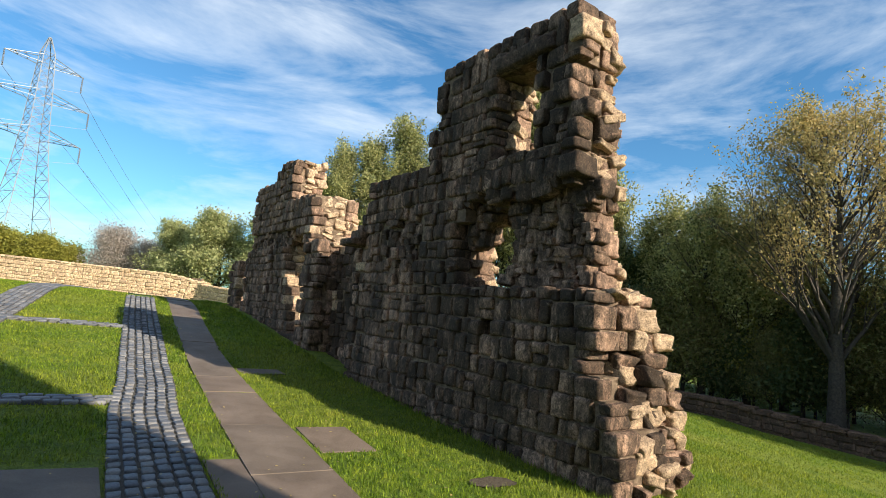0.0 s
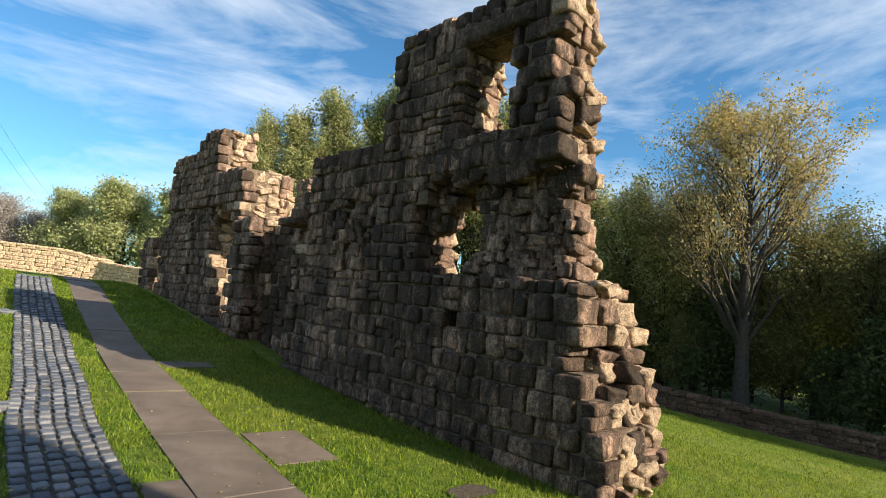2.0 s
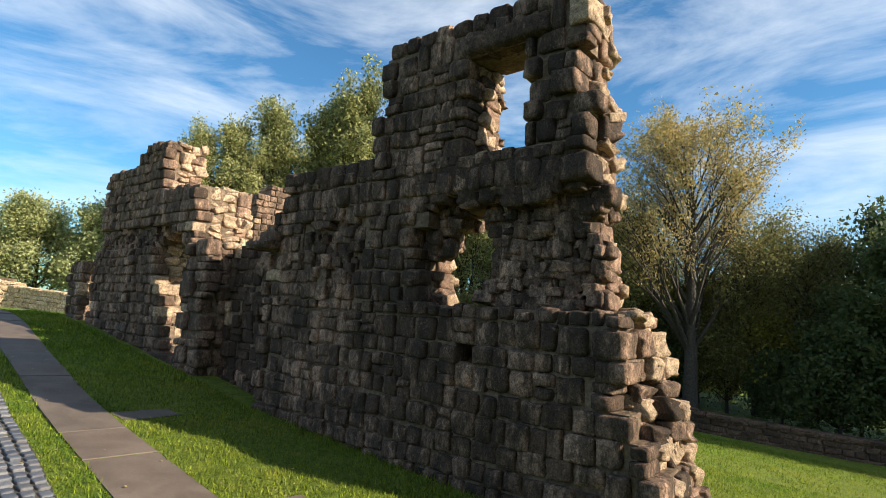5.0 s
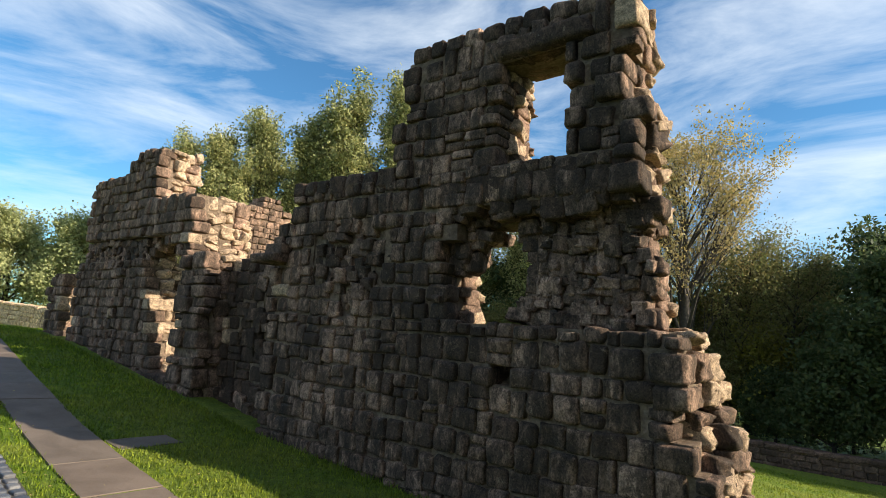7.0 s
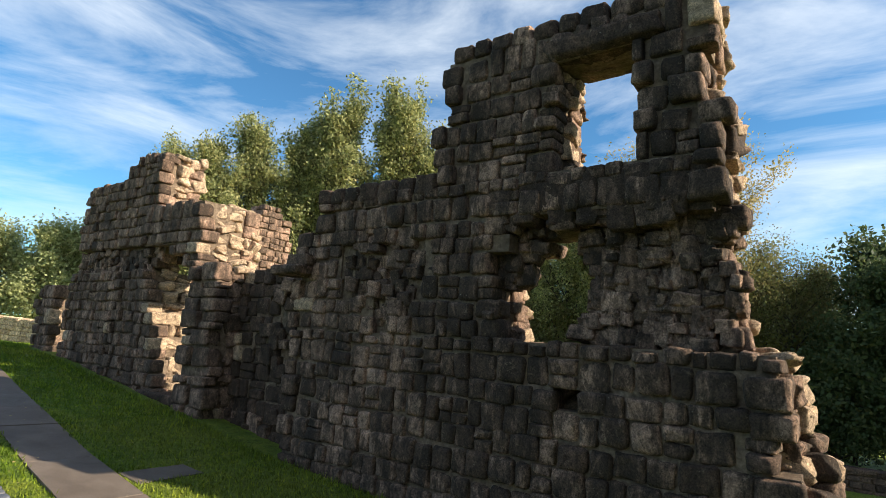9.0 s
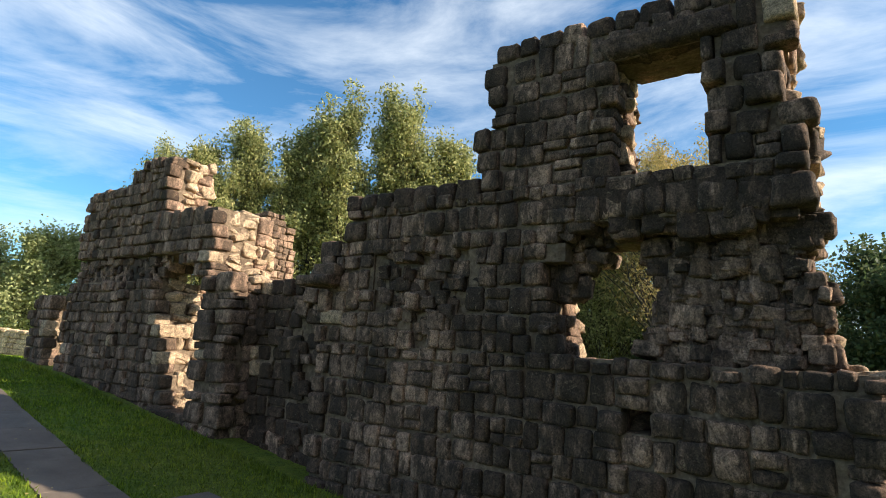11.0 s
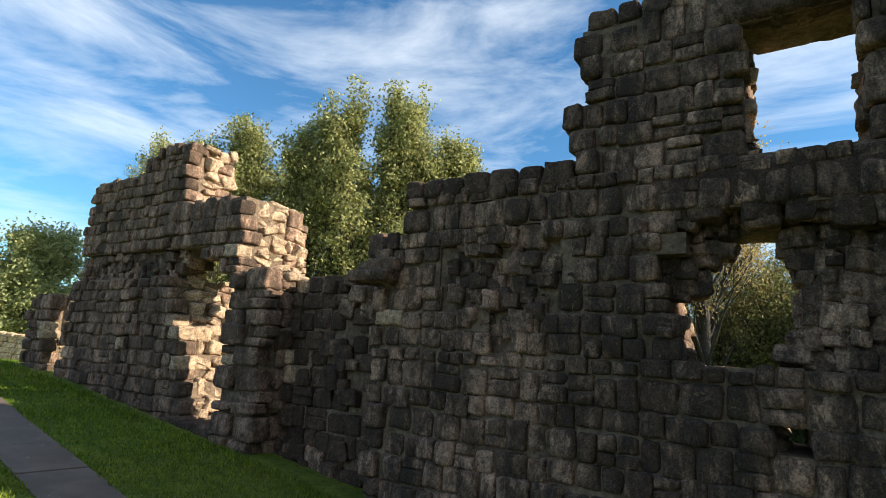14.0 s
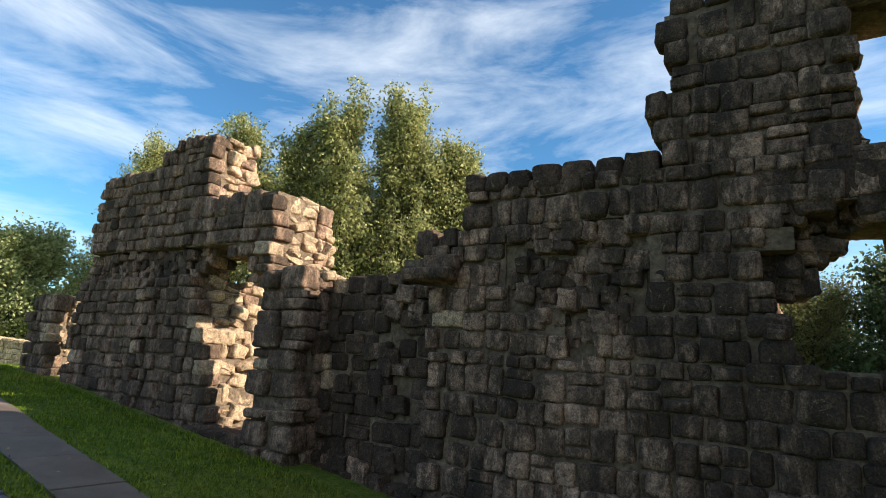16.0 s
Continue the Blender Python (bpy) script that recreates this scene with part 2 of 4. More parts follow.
class Heap:
    """Many pieces joined into one mesh."""

    def __init__(self):
        self.v, self.f, self.n = [], [], 0

    def add(self, verts, faces):
        self.v.append(np.asarray(verts, dtype=float))
        self.f.extend([tuple(i + self.n for i in f) for f in faces])
        self.n += len(verts)

    def box(self, lo, hi):
        (a, b, c), (d, e, g) = lo, hi
        self.add([(a, b, c), (d, b, c), (d, e, c), (a, e, c), (a, b, g), (d, b, g), (d, e, g), (a, e, g)],
                 [(0, 3, 2, 1), (4, 5, 6, 7), (0, 1, 5, 4), (1, 2, 6, 5), (2, 3, 7, 6), (3, 0, 4, 7)])

    def tube(self, a, b, ra, rb, sides=5):
        a, b = Vector(a), Vector(b)
        z = (b - a).normalized()
        x = z.orthogonal().normalized()
        y = z.cross(x)
        vs = [a + (x * math.cos(k) + y * math.sin(k)) * ra for k in (6.2832 * i / sides for i in range(sides))]
        vs += [b + (x * math.cos(k) + y * math.sin(k)) * rb for k in (6.2832 * i / sides for i in range(sides))]
        self.add([tuple(v) for v in vs], [(i, (i + 1) % sides, sides + (i + 1) % sides, sides + i) for i in range(sides)])

    def make(self, name, material, parent=None, smooth=False):
        return mesh_object(name, np.concatenate(self.v), self.f, material, parent, smooth)


def block_shape(seed, cuts=3, radius=0.2, rough=0.05):
    """A unit block with worn, rounded arrises and an uneven face: vertices and faces."""
    bm = bmesh.new()
    bmesh.ops.create_cube(bm, size=1)
    bmesh.ops.subdivide_edges(bm, edges=bm.edges, cuts=cuts, use_grid_fill=True)
    off = Vector((seed * 7.3, seed * 3.1, seed * 1.7))
    for v in bm.verts:
        p = v.co.copy()
        # crowd the rings towards the arrises
        for i in range(3):
            s = p[i] * 2
            p[i] = 0.5 * math.copysign(abs(s) ** 0.5, s) if abs(s) > 1e-6 else 0
        core = Vector([max(-0.5 + radius, min(0.5 - radius, c)) for c in p])
        d = p - core
        if d.length > 1e-6:
            p = core + d.normalized() * radius
        p += noise.noise_vector(p * 2.1 + off) * rough + noise.noise_vector(p * 4.6 + off) * rough * 0.55
        v.co = p
    bm.verts.ensure_lookup_table()
    verts = np.array([v.co[:] for v in bm.verts])
    faces = [[v.index for v in f.verts] for f in bm.faces]
    bm.free()
    return verts, faces


SHAPES = [block_shape(i, 4, 0.11 + 0.035 * (i % 4), 0.075) for i in range(36)]
RUBBLE = [block_shape(40 + i, 4, 0.14, 0.15) for i in range(24)]
_meshes = {}


def shared(kind, i, material):
    key = (kind, i, material.name)
    if key not in _meshes:
        v, f = (SHAPES if kind == "block" else RUBBLE)[i]
        me = bpy.data.meshes.new(kind)
        me.from_pydata([tuple(p) for p in v], [], f)
        me.materials.append(material)
        me.polygons.foreach_set("use_smooth", [True] * len(me.polygons))
        _meshes[key] = me
    return _meshes[key]


rng = random.Random(11)


def lay(parent, material, centre, size, kind="block", tilt=2.0, name="stone"):
    """One stone as an object of its own."""
    pool = SHAPES if kind == "block" else RUBBLE
    ob = new(name, shared(kind, rng.randrange(len(pool)), material))
    ob.parent = parent
    ob.matrix_basis = pose(*centre, rng.uniform(-tilt, tilt), rng.uniform(-tilt, tilt), rng.uniform(-tilt, tilt)) @ Matrix.Diagonal((*size, 1))
    return ob


def heap_stone(heap, centre, size, kind="block", tilt=3.0):
    v, f = rng.choice(SHAPES if kind == "block" else RUBBLE)
    m = Euler([radians(rng.uniform(-tilt, tilt)) for _ in range(3)]).to_matrix()
    heap.add((v * np.array(size)) @ np.array(m).T + np.array(centre), f)


def empty(name, label, category, kind="structure", place=(0, 0, 0), group=""):
    ob = new(name)
    ob.location = place
    return tagged(ob, label, category, group, kind)


# ---- ground ----
PROFILE_Y = [-60, -8, 2.5, 5, 8, 9.5, 11.5, 14.5, 16, 20, 30, 60]
PROFILE_Z = [-1.2, -0.36, -0.05, 0.06, 0.24, 0.43, 0.62, 0.95, 1.05, 1.05, 0.9, 0.8]


def ground_z(x, y):
    z = float(np.interp(y, PROFILE_Y, PROFILE_Z))
    if x > 4.9:
        z -= 0.076 + 0.13 * (min(x, 19) - 4.9)
        z -= min(1, (x - 4.9) / 8) * 0.6 * max(0.0, min(1.0, (y - 9) / 6))
    else:
        z -= 0.04 * (max(x, -3) - 3)
    return z


def grid_lines(lo, hi, near_lo, near_hi, step):
    a = list(np.arange(near_lo, near_hi, step))
    out, s = [], step
    v = near_hi
    while v < hi:
        out.append(v)
        s *= 1.35
        v += s
    out.append(hi)
    back, s, v = [], step, near_lo
    while v > lo:
        s *= 1.35
        v -= s
        back.append(max(v, lo))
    return back[::-1] + a + out


def build_ground():
    xs, ys = grid_lines(-900, 900, -6, 24, 0.4), grid_lines(-900, 900, -6, 34, 0.4)
    verts = [(x, y, ground_z(x, y) + 0.012 * noise.noise(Vector((x, y, 0)) * 1.3) * (1 if abs(x) < 40 else 0)) for y in ys for x in xs]
    w = len(xs)
    faces = [(j * w + i, j * w + i + 1, (j + 1) * w + i + 1, (j + 1) * w + i) for j in range(len(ys) - 1) for i in range(w - 1)]
    tagged(mesh_object("ground", verts, faces, M_LAWN, smooth=True), "sloping mown green lawn round the ruin", "lawn", kind="structure")


build_ground()


# ---- masonry ----
def inside_poly(poly):
    def test(y, z):
        hit, j = False, len(poly) - 1
        for i in range(len(poly)):
            (y1, z1), (y2, z2) = poly[i], poly[j]
            if (z1 > z) != (z2 > z) and y < (y2 - y1) * (z - z1) / (z2 - z1) + y1:
                hit = not hit
            j = i
        return hit
    return test


def intervals(test, y0, y1, z):
    out, start, y = [], None, y0
    while y <= y1 + 1e-6:
        if test(y, z):
            if start is None:
                start = y
            last = y
        elif start is not None:
            out.append((start, last))
            start = None
        y += 0.02
    if start is not None:
        out.append((start, last))
    return [(a, b) for a, b in out if b - a > 0.07]


def masonry(parent, test, y0, y1, z0, z1, front, back, heights, lengths, face, rubble=None, edge_pale=0.75, seed=0, base=None, core_in=0.046, end_parts=True, jut=0.05, levels=()):
    """Coursed wall along y. front(y, z): the x of its face; back: the x of its rear. Face stones and the stones of broken ends
    are objects of their own; the rear leaf and the mortar core are one mesh each."""
    global rng
    rng = random.Random(seed)
    core, rear = Heap(), Heap()
    z = z0
    while z < z1 - 0.06:
        h = min(rng.uniform(*heights), z1 - z)
        if z1 - z - h < 0.1:
            h = z1 - z
        for stop in levels:
            if z + 0.02 < stop < z + h + 0.12:
                h = stop - z if stop - z < 0.31 else (stop - z) / 2
                break
        zm = z + h / 2
        for a, b in intervals(test, y0, y1, zm):
            if base is not None and z + h < base((a + b) / 2) - 0.3:
                continue
            xm = front((a + b) / 2, zm)
            # the core follows the face in short lengths
            steps = max(1, int((b - a) / 0.25))
            for i in range(steps):
                u, v = a + (b - a) * i / steps, a + (b - a) * (i + 1) / steps
                deep = 0.035 if rubble is not None and rubble((u + v) / 2, zm) else core_in
                core.box((front((u + v) / 2, zm) + deep, u + (0.05 if i == 0 else 0), z), (back - core_in, v - (0.05 if i == steps - 1 else 0), z + h))
            y = a
            first = True
            while y < b - 0.02:
                w = rng.uniform(*lengths) * (1.0 if h > 0.17 else 0.8)
                if b - y - w < lengths[0] * 0.6:
                    w = b - y
                yc = y + w / 2
                last = y + w >= b - 0.02
                rough = rubble is not None and rubble(yc, zm)
                x = front(yc, zm)
                d = rng.uniform(0.22, 0.34)
                if not rough:
                    mat = face
                    end = first or last
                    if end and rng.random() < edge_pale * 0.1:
                        mat = M_PALE_SUNLIT
                    elif rng.random() < 0.08:
                        mat = M_DARK
                    out = rng.uniform(-0.022, 0.018) - (rng.uniform(0, jut) if end else 0)
                    shift = rng.uniform(-0.06, 0.03) if first else (rng.uniform(-0.03, 0.06) if last else 0)
                    crest = not any(test(yc, z + h + k) for k in (0.06, 0.4, 0.8, 1.2))
                    hh = h * (rng.uniform(0.75, 1.35) if crest else 1.0) - 0.004
                    if rng.random() < 0.16 and h > 0.2 and not crest:
                        cut = rng.uniform(0.4, 0.6)
                        lay(parent, mat, (x + d / 2 + out, yc + shift, z + h * cut / 2), (d, w - 0.006, h * cut - 0.006), "block", 2.5)
                        lay(parent, face, (x + d / 2 - out, yc + shift, z + h * (1 + cut) / 2), (d, w - 0.006, h * (1 - cut) - 0.006), "block", 2.5)
                    else:
                        lay(parent, mat, (x + d / 2 + out, yc + shift, z + hh / 2 + (0 if crest else rng.uniform(-0.02, 0.02))), (d, w * (rng.uniform(0.8, 0.96) if crest else rng.uniform(0.94, 1.0)), hh * rng.uniform(0.92, 1.02)), "block", 2.6)
                y += w
                first = False
            # the broken ends: stones through the thickness
            for side, edge in ((1, a), (-1, b)):
                x = front(edge, zm) + 0.26
                while x < back - 0.05:
                    w = min(rng.uniform(0.16, 0.34), back - x + 0.06)
                    pieces = rng.choice((1, 1, 1, 2, 2) if h > 0.18 else (1, 1, 2))
                    for k in range(pieces):
                        depth = rng.uniform(0.22, 0.42)
                        ph = h / pieces
                        c = (x + w / 2 + rng.uniform(-0.03, 0.03), edge + side * (depth / 2 + (rng.uniform(-0.08, 0.08) if side == 1 and edge < y0 + 0.9 else rng.uniform(-0.05, 0.05))), z + ph * (k + 0.5) + rng.uniform(-0.03, 0.03))
                        s = (w * rng.uniform(0.85, 1.12), depth, ph * rng.uniform(0.85, 1.2))
                        # only ends towards the sun get the pale tones, which carry its brightness
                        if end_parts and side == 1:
                            lay(parent, M_PALE_SUNLIT if rng.random() < edge_pale else face, c, s, rng.choice(("rubble", "rubble", "rubble", "block")), 20)
                        else:
                            heap_stone(rear, c, s, "block", 8)
                    x += w
            y = a
            while y < b - 0.02:
                w = min(rng.uniform(0.25, 0.5), b - y)
                heap_stone(rear, (back - 0.13 + rng.uniform(-0.02, 0.02), y + w / 2, zm), (0.28, w, h), "block")
                y += w
        z += h
    if core.n:
        core.make("mortar_core", M_MORTAR, parent)
    if rear.n:
        ob = rear.make("rear_stones", M_BACK, parent, True)
        ob["kind"] = "stuff"


def rubble_fill(parent, test, y0, y1, z0, z1, front, pitch, materials, seed, proud=0.0):
    """Lost facing: uneven core stones of mixed size bedded in mortar."""
    global rng
    rng = random.Random(seed)
    for step, back in ((pitch * 1.35, 0.02), (pitch, 0.0)):
        z = z0 + step * 0.4
        row = 0
        while z < z1:
            y = y0 + (row % 2) * step * 0.5
            while y < y1:
                yy, zz = y + rng.uniform(-0.3, 0.3) * step, z + rng.uniform(-0.3, 0.3) * step
                if test(yy, zz) and rng.random() < 0.8:
                    w, h = step * rng.uniform(0.65, 1.35), step * rng.uniform(0.6, 1.15)
                    ob = lay(parent, rng.choice(materials), (front(yy, zz) + 0.10 + back + rng.uniform(-0.05, 0.03) - proud, yy, zz), (rng.uniform(0.16, 0.26), w, h), "rubble", 9)
                y += step
            z += step
            row += 1


# the near ruin, lower wall up to the ledge
LOWER = [(2.25, -0.3), (2.27, 0.3), (2.33, 0.46), (2.43, 0.5), (2.45, 0.7), (2.53, 0.74), (2.51, 0.94), (2.75, 0.97), (2.75, 1.14), (2.55, 1.17), (2.56, 1.42), (2.63, 1.46), (2.65, 1.71), (7.84, 1.71), (7.84, -0.3)]
in_lower = inside_poly(LOWER)
putlog = lambda y, z: 4.14 < y < 4.27 and 1.2 < z < 1.42
near_low = empty("wall_near_lower", "lower part of a ruined sandstone wall, blackened coursed blocks", "ruined wall", place=(0, 0, 0))
masonry(near_low, lambda y, z: in_lower(y, z) and not putlog(y, z) and not (7.42 < y < 7.58 and 1.27 < z < 1.38), 2.05, 8.0, -0.1, 1.71,
        lambda y, z: 4.0 + 0.05 * max(0, y - 6.5) + 0.03 * z, 4.95, (0.17, 0.27), (0.14, 0.31), M_FACE, seed=3, jut=0.03)

# rubble of the broken end, standing out behind the face
rng = random.Random(58)
z = 0.05
while z < 1.5:
    h = rng.uniform(0.15, 0.24)
    x = 4.34
    while x < 4.9:
        w = rng.uniform(0.2, 0.32)
        tip = float(np.interp(z, [0.0, 0.5, 0.95, 1.5], [2.27, 2.37, 2.46, 2.64])) + 0.25 * max(0.0, 4.5 - x) + rng.uniform(-0.06, 0.07)
        lay(near_low, rng.choice((M_PALE_SUNLIT, M_FAR, M_FAR, M_FACE)), (x + w / 2, tip + 0.2, z + h / 2), (w, 0.4, h), "rubble", 12)
        x += w
    z += h

# the near ruin above the ledge
UPPER = [(2.9, 1.71), (2.92, 2.3), (3.02, 2.5), (3.0, 2.62), (2.92, 2.8), (2.98, 3.06), (3.06, 3.1), (3.0, 3.2), (2.96, 3.42), (2.94, 3.62), (3.1, 3.66), (3.1, 4.15), (3.04, 4.2), (3.04, 4.66), (5.59, 4.66), (5.63, 4.6), (5.75, 4.5), (5.73, 4.34), (5.63, 4.28), (5.63, 4.04), (5.81, 3.98), (5.83, 3.66), (5.69, 3.56), (5.68, 3.27), (7.3, 3.27), (7.52, 3.2), (7.54, 2.95), (7.66, 2.9), (7.84, 2.72), (7.84, 1.71)]
HOLE = [(4.87, 1.70), (4.22, 1.70), (4.16, 1.9), (4.12, 2.2), (4.14, 2.45), (4.22, 2.62), (4.3, 2.72), (4.56, 2.70), (4.6, 2.54), (4.80, 2.48), (4.79, 2.36), (4.93, 2.2), (4.9, 2.0)]
in_upper, in_hole = inside_poly(UPPER), inside_poly(HOLE)
in_window = lambda y, z: 3.65 < y < 4.36 and 3.27 < z < 4.37
patchy = lambda y, z: ((y - 6.45) / 0.68) ** 2 + ((z - 2.45) / 0.55) ** 2 + 0.7 * noise.noise(Vector((y * 2.6, z * 2.6, 5)))
lost = lambda y, z: patchy(y, z) < 1 or (y < 4.95 and z < 2.88)


def upper_face(y, z):
    if y < 4.95 and z < 2.88:
        return 4.34 + 0.05 * noise.noise(Vector((y * 3, z * 3, 1)))
    if lost(y, z):
        return 4.13 + 0.04 * noise.noise(Vector((y * 3, z * 3, 1)))
    return 4.06 + 0.05 * max(0, y - 6.5) + (0.04 if z > 3.35 else 0)


near_up = empty("wall_near_upper", "tall broken upper wall of sandstone with a window opening and a ragged hole", "ruined wall")
masonry(near_up, lambda y, z: in_upper(y, z) and not in_hole(y, z) and not in_window(y, z), 2.7, 8.0, 1.71, 4.66,
        upper_face, 4.72, (0.17, 0.27), (0.14, 0.31), M_FACE, rubble=lost, seed=8, levels=(2.88, 3.27, 4.37))
in_wall = lambda y, z: in_upper(y, z) and not in_hole(y, z) and not in_window(y, z)
lost_a = empty("wall_core_near", "exposed rubble core where the wall has lost its facing", "ruined wall")
rubble_fill(lost_a, lambda y, z: in_wall(y, z) and y < 4.98, 2.8, 5.0, 1.73, 2.9, upper_face, 0.17, (M_FACE, M_FAR, M_FAR, M_FACE), 91, 0.035)
rubble_fill(lost_a, lambda y, z: in_wall(y, z) and y < 4.98, 2.85, 5.0, 1.75, 2.88, upper_face, 0.115, (M_FACE, M_FAR, M_FAR), 97, 0.03)
rubble_fill(lost_a, lambda y, z: in_upper(y, z), 2.95, 5.05, 2.78, 2.92, lambda y, z: 4.12, 0.2, (M_FACE, M_DARK, M_FAR), 95)
lost_b = empty("wall_core_middle", "patch of exposed rubble and mortar in the wall", "ruined wall")
rubble_fill(lost_b, lambda y, z: in_wall(y, z) and lost(y, z) and y > 5.2, 5.7, 7.2, 1.85, 3.0, upper_face, 0.15, (M_FACE, M_FAR, M_FAR, M_FACE, M_DARK), 92, 0.015)


def slab_stone(name, material, centre, size, parent, tilt=1.0):
    return lay(parent, material, centre, size, "block", tilt, name)


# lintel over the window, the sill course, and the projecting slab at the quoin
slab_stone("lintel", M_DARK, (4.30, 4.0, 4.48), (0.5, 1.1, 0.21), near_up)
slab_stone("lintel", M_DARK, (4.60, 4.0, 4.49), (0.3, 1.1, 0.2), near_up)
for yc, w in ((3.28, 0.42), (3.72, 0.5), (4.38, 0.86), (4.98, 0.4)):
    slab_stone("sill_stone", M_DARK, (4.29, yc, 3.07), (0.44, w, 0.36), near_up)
slab_stone("projecting_slab", M_FACE, (4.12, 7.82, 2.42), (0.5, 0.5, 0.12), near_up)
slab_stone("projecting_slab", M_DARK, (4.2, 7.74, 2.55), (0.4, 0.4, 0.15), near_up)

# rounded cap stones along the shoulder and the tower's top
crng = random.Random(52)
for y_from, y_to, z_top, x_mid in ((5.72, 7.35, 3.29, 4.24), (3.1, 5.58, 4.71, 4.28)):
    y_cap = y_from
    while y_cap < y_to:
        w_cap = crng.uniform(0.2, 0.3)
        lay(near_up, crng.choice((M_DARK, M_DARK, M_FACE)), (x_mid, y_cap + w_cap / 2, z_top + 0.03), (0.34, w_cap * 0.96, crng.uniform(0.18, 0.23)), "block", 4, "cap_stone")
        lay(near_up, M_FACE, (x_mid + 0.3, y_cap + w_cap / 2, z_top + 0.01), (0.3, w_cap, 0.18), "block", 5, "cap_stone")
        y_cap += w_cap

# the recess between the near ruin and the pier; dark stones paint in its shade
recess = empty("wall_recess", "set-back stretch of rubble wall between the ruins, shade put into its dark tones", "ruined wall")
REC = [(7.8, 0.0), (7.8, 2.92), (8.3, 2.9), (8.34, 2.72), (8.6, 2.7), (8.64, 2.5), (9.7, 2.52), (9.7, 0.0)]
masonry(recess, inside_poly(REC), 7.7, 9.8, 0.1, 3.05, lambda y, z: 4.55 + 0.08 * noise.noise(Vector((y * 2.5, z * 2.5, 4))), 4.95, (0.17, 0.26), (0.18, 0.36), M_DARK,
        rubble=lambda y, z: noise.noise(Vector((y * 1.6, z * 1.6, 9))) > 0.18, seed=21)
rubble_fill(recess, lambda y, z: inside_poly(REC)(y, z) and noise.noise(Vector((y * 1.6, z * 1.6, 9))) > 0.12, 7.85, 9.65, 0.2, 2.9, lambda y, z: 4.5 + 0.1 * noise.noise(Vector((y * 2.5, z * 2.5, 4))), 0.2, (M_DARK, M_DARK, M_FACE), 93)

# the pier
pier = empty("wall_pier", "squared sandstone pier beside a blocked doorway", "pier")
masonry(pier, inside_poly([(9.55, 0.0), (9.55, 2.56), (10.28, 2.56), (10.28, 0.0)]), 9.4, 10.4, 0.3, 2.56, lambda y, z: 4.1, 4.68, (0.2, 0.3), (0.3, 0.45), M_FAR, seed=25, edge_pale=0.4)

for i in range(3):
    for x in (4.35, 4.75, 5.1):
        lay(pier, M_DARK, (x, 10.52 + 0.42 * i, ground_z(x, 10.6) + 0.02), (0.42, 0.44, 0.22), "block", 2, "threshold_stone")

# wall carried over the doorway
over = empty("wall_over_door", "broken wall end carried over the doorway", "ruined wall")
masonry(over, inside_poly([(10.25, 2.56), (10.3, 3.62), (12.1, 3.6), (12.1, 3.02), (11.3, 2.94), (10.7, 2.72), (10.65, 2.56)]), 10.1, 12.2, 2.56, 3.62, lambda y, z: 4.2, 5.25, (0.17, 0.26), (0.22, 0.36), M_FAR, seed=29, edge_pale=0.95)

# the far ruin
far = empty("wall_far_lower", "lower wall of the far ruin in coursed grey sandstone", "ruined wall")
FAR_LOW = inside_poly([(11.08, 0.2), (11.12, 0.8), (11.34, 1.4), (11.42, 1.7), (11.66, 2.2), (11.72, 2.5), (14.75, 2.52), (14.8, 0.4)])
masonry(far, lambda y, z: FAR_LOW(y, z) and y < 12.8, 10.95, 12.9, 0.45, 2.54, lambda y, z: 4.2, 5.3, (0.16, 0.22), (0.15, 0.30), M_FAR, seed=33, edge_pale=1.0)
masonry(far, lambda y, z: FAR_LOW(y, z) and y > 12.8, 12.7, 15.0, 0.45, 2.54, lambda y, z: 4.2, 4.6, (0.16, 0.22), (0.15, 0.30), M_FAR, seed=34, edge_pale=0.3, end_parts=False)
far_band = empty("wall_far_band", "eroded band of rubble under the upper wall", "ruined wall")
masonry(far_band, inside_poly([(11.85, 2.5), (11.55, 2.96), (14.72, 3.0), (14.72, 2.5)]), 11.3, 15.0, 2.5, 2.98, lambda y, z: 4.36, 4.75, (0.16, 0.2), (0.12, 0.22), M_DARK, rubble=lambda y, z: True, seed=37)
rubble_fill(far_band, inside_poly([(11.85, 2.5), (11.55, 2.96), (14.72, 3.0), (14.72, 2.5)]), 11.6, 14.75, 2.52, 2.98, lambda y, z: 4.34, 0.15, (M_DARK, M_FACE, M_FAR), 94)
far_up = empty("wall_far_upper", "upper wall of the far ruin with a stepped broken top", "ruined wall")
masonry(far_up, inside_poly([(11.7, 2.9), (11.7, 3.52), (11.76, 3.55), (11.78, 4.66), (12.62, 4.62), (12.68, 4.42), (13.05, 4.4), (13.1, 4.26), (14.62, 4.28), (14.7, 3.6), (14.72, 2.9)]), 11.3, 15.0, 2.98, 4.66, lambda y, z: 4.24, 5.0, (0.16, 0.22), (0.15, 0.30), M_FAR, seed=41, edge_pale=1.0)
far_end = empty("wall_far_end", "low broken wall end beyond the far ruin", "ruined wall")
masonry(far_end, inside_poly([(15.42, 0.5), (15.38, 2.3), (16.2, 2.26), (16.2, 0.5)]), 15.1, 16.4, 0.7, 2.3, lambda y, z: 4.2, 4.9, (0.16, 0.22), (0.15, 0.30), M_FAR, seed=45, edge_pale=1.0)

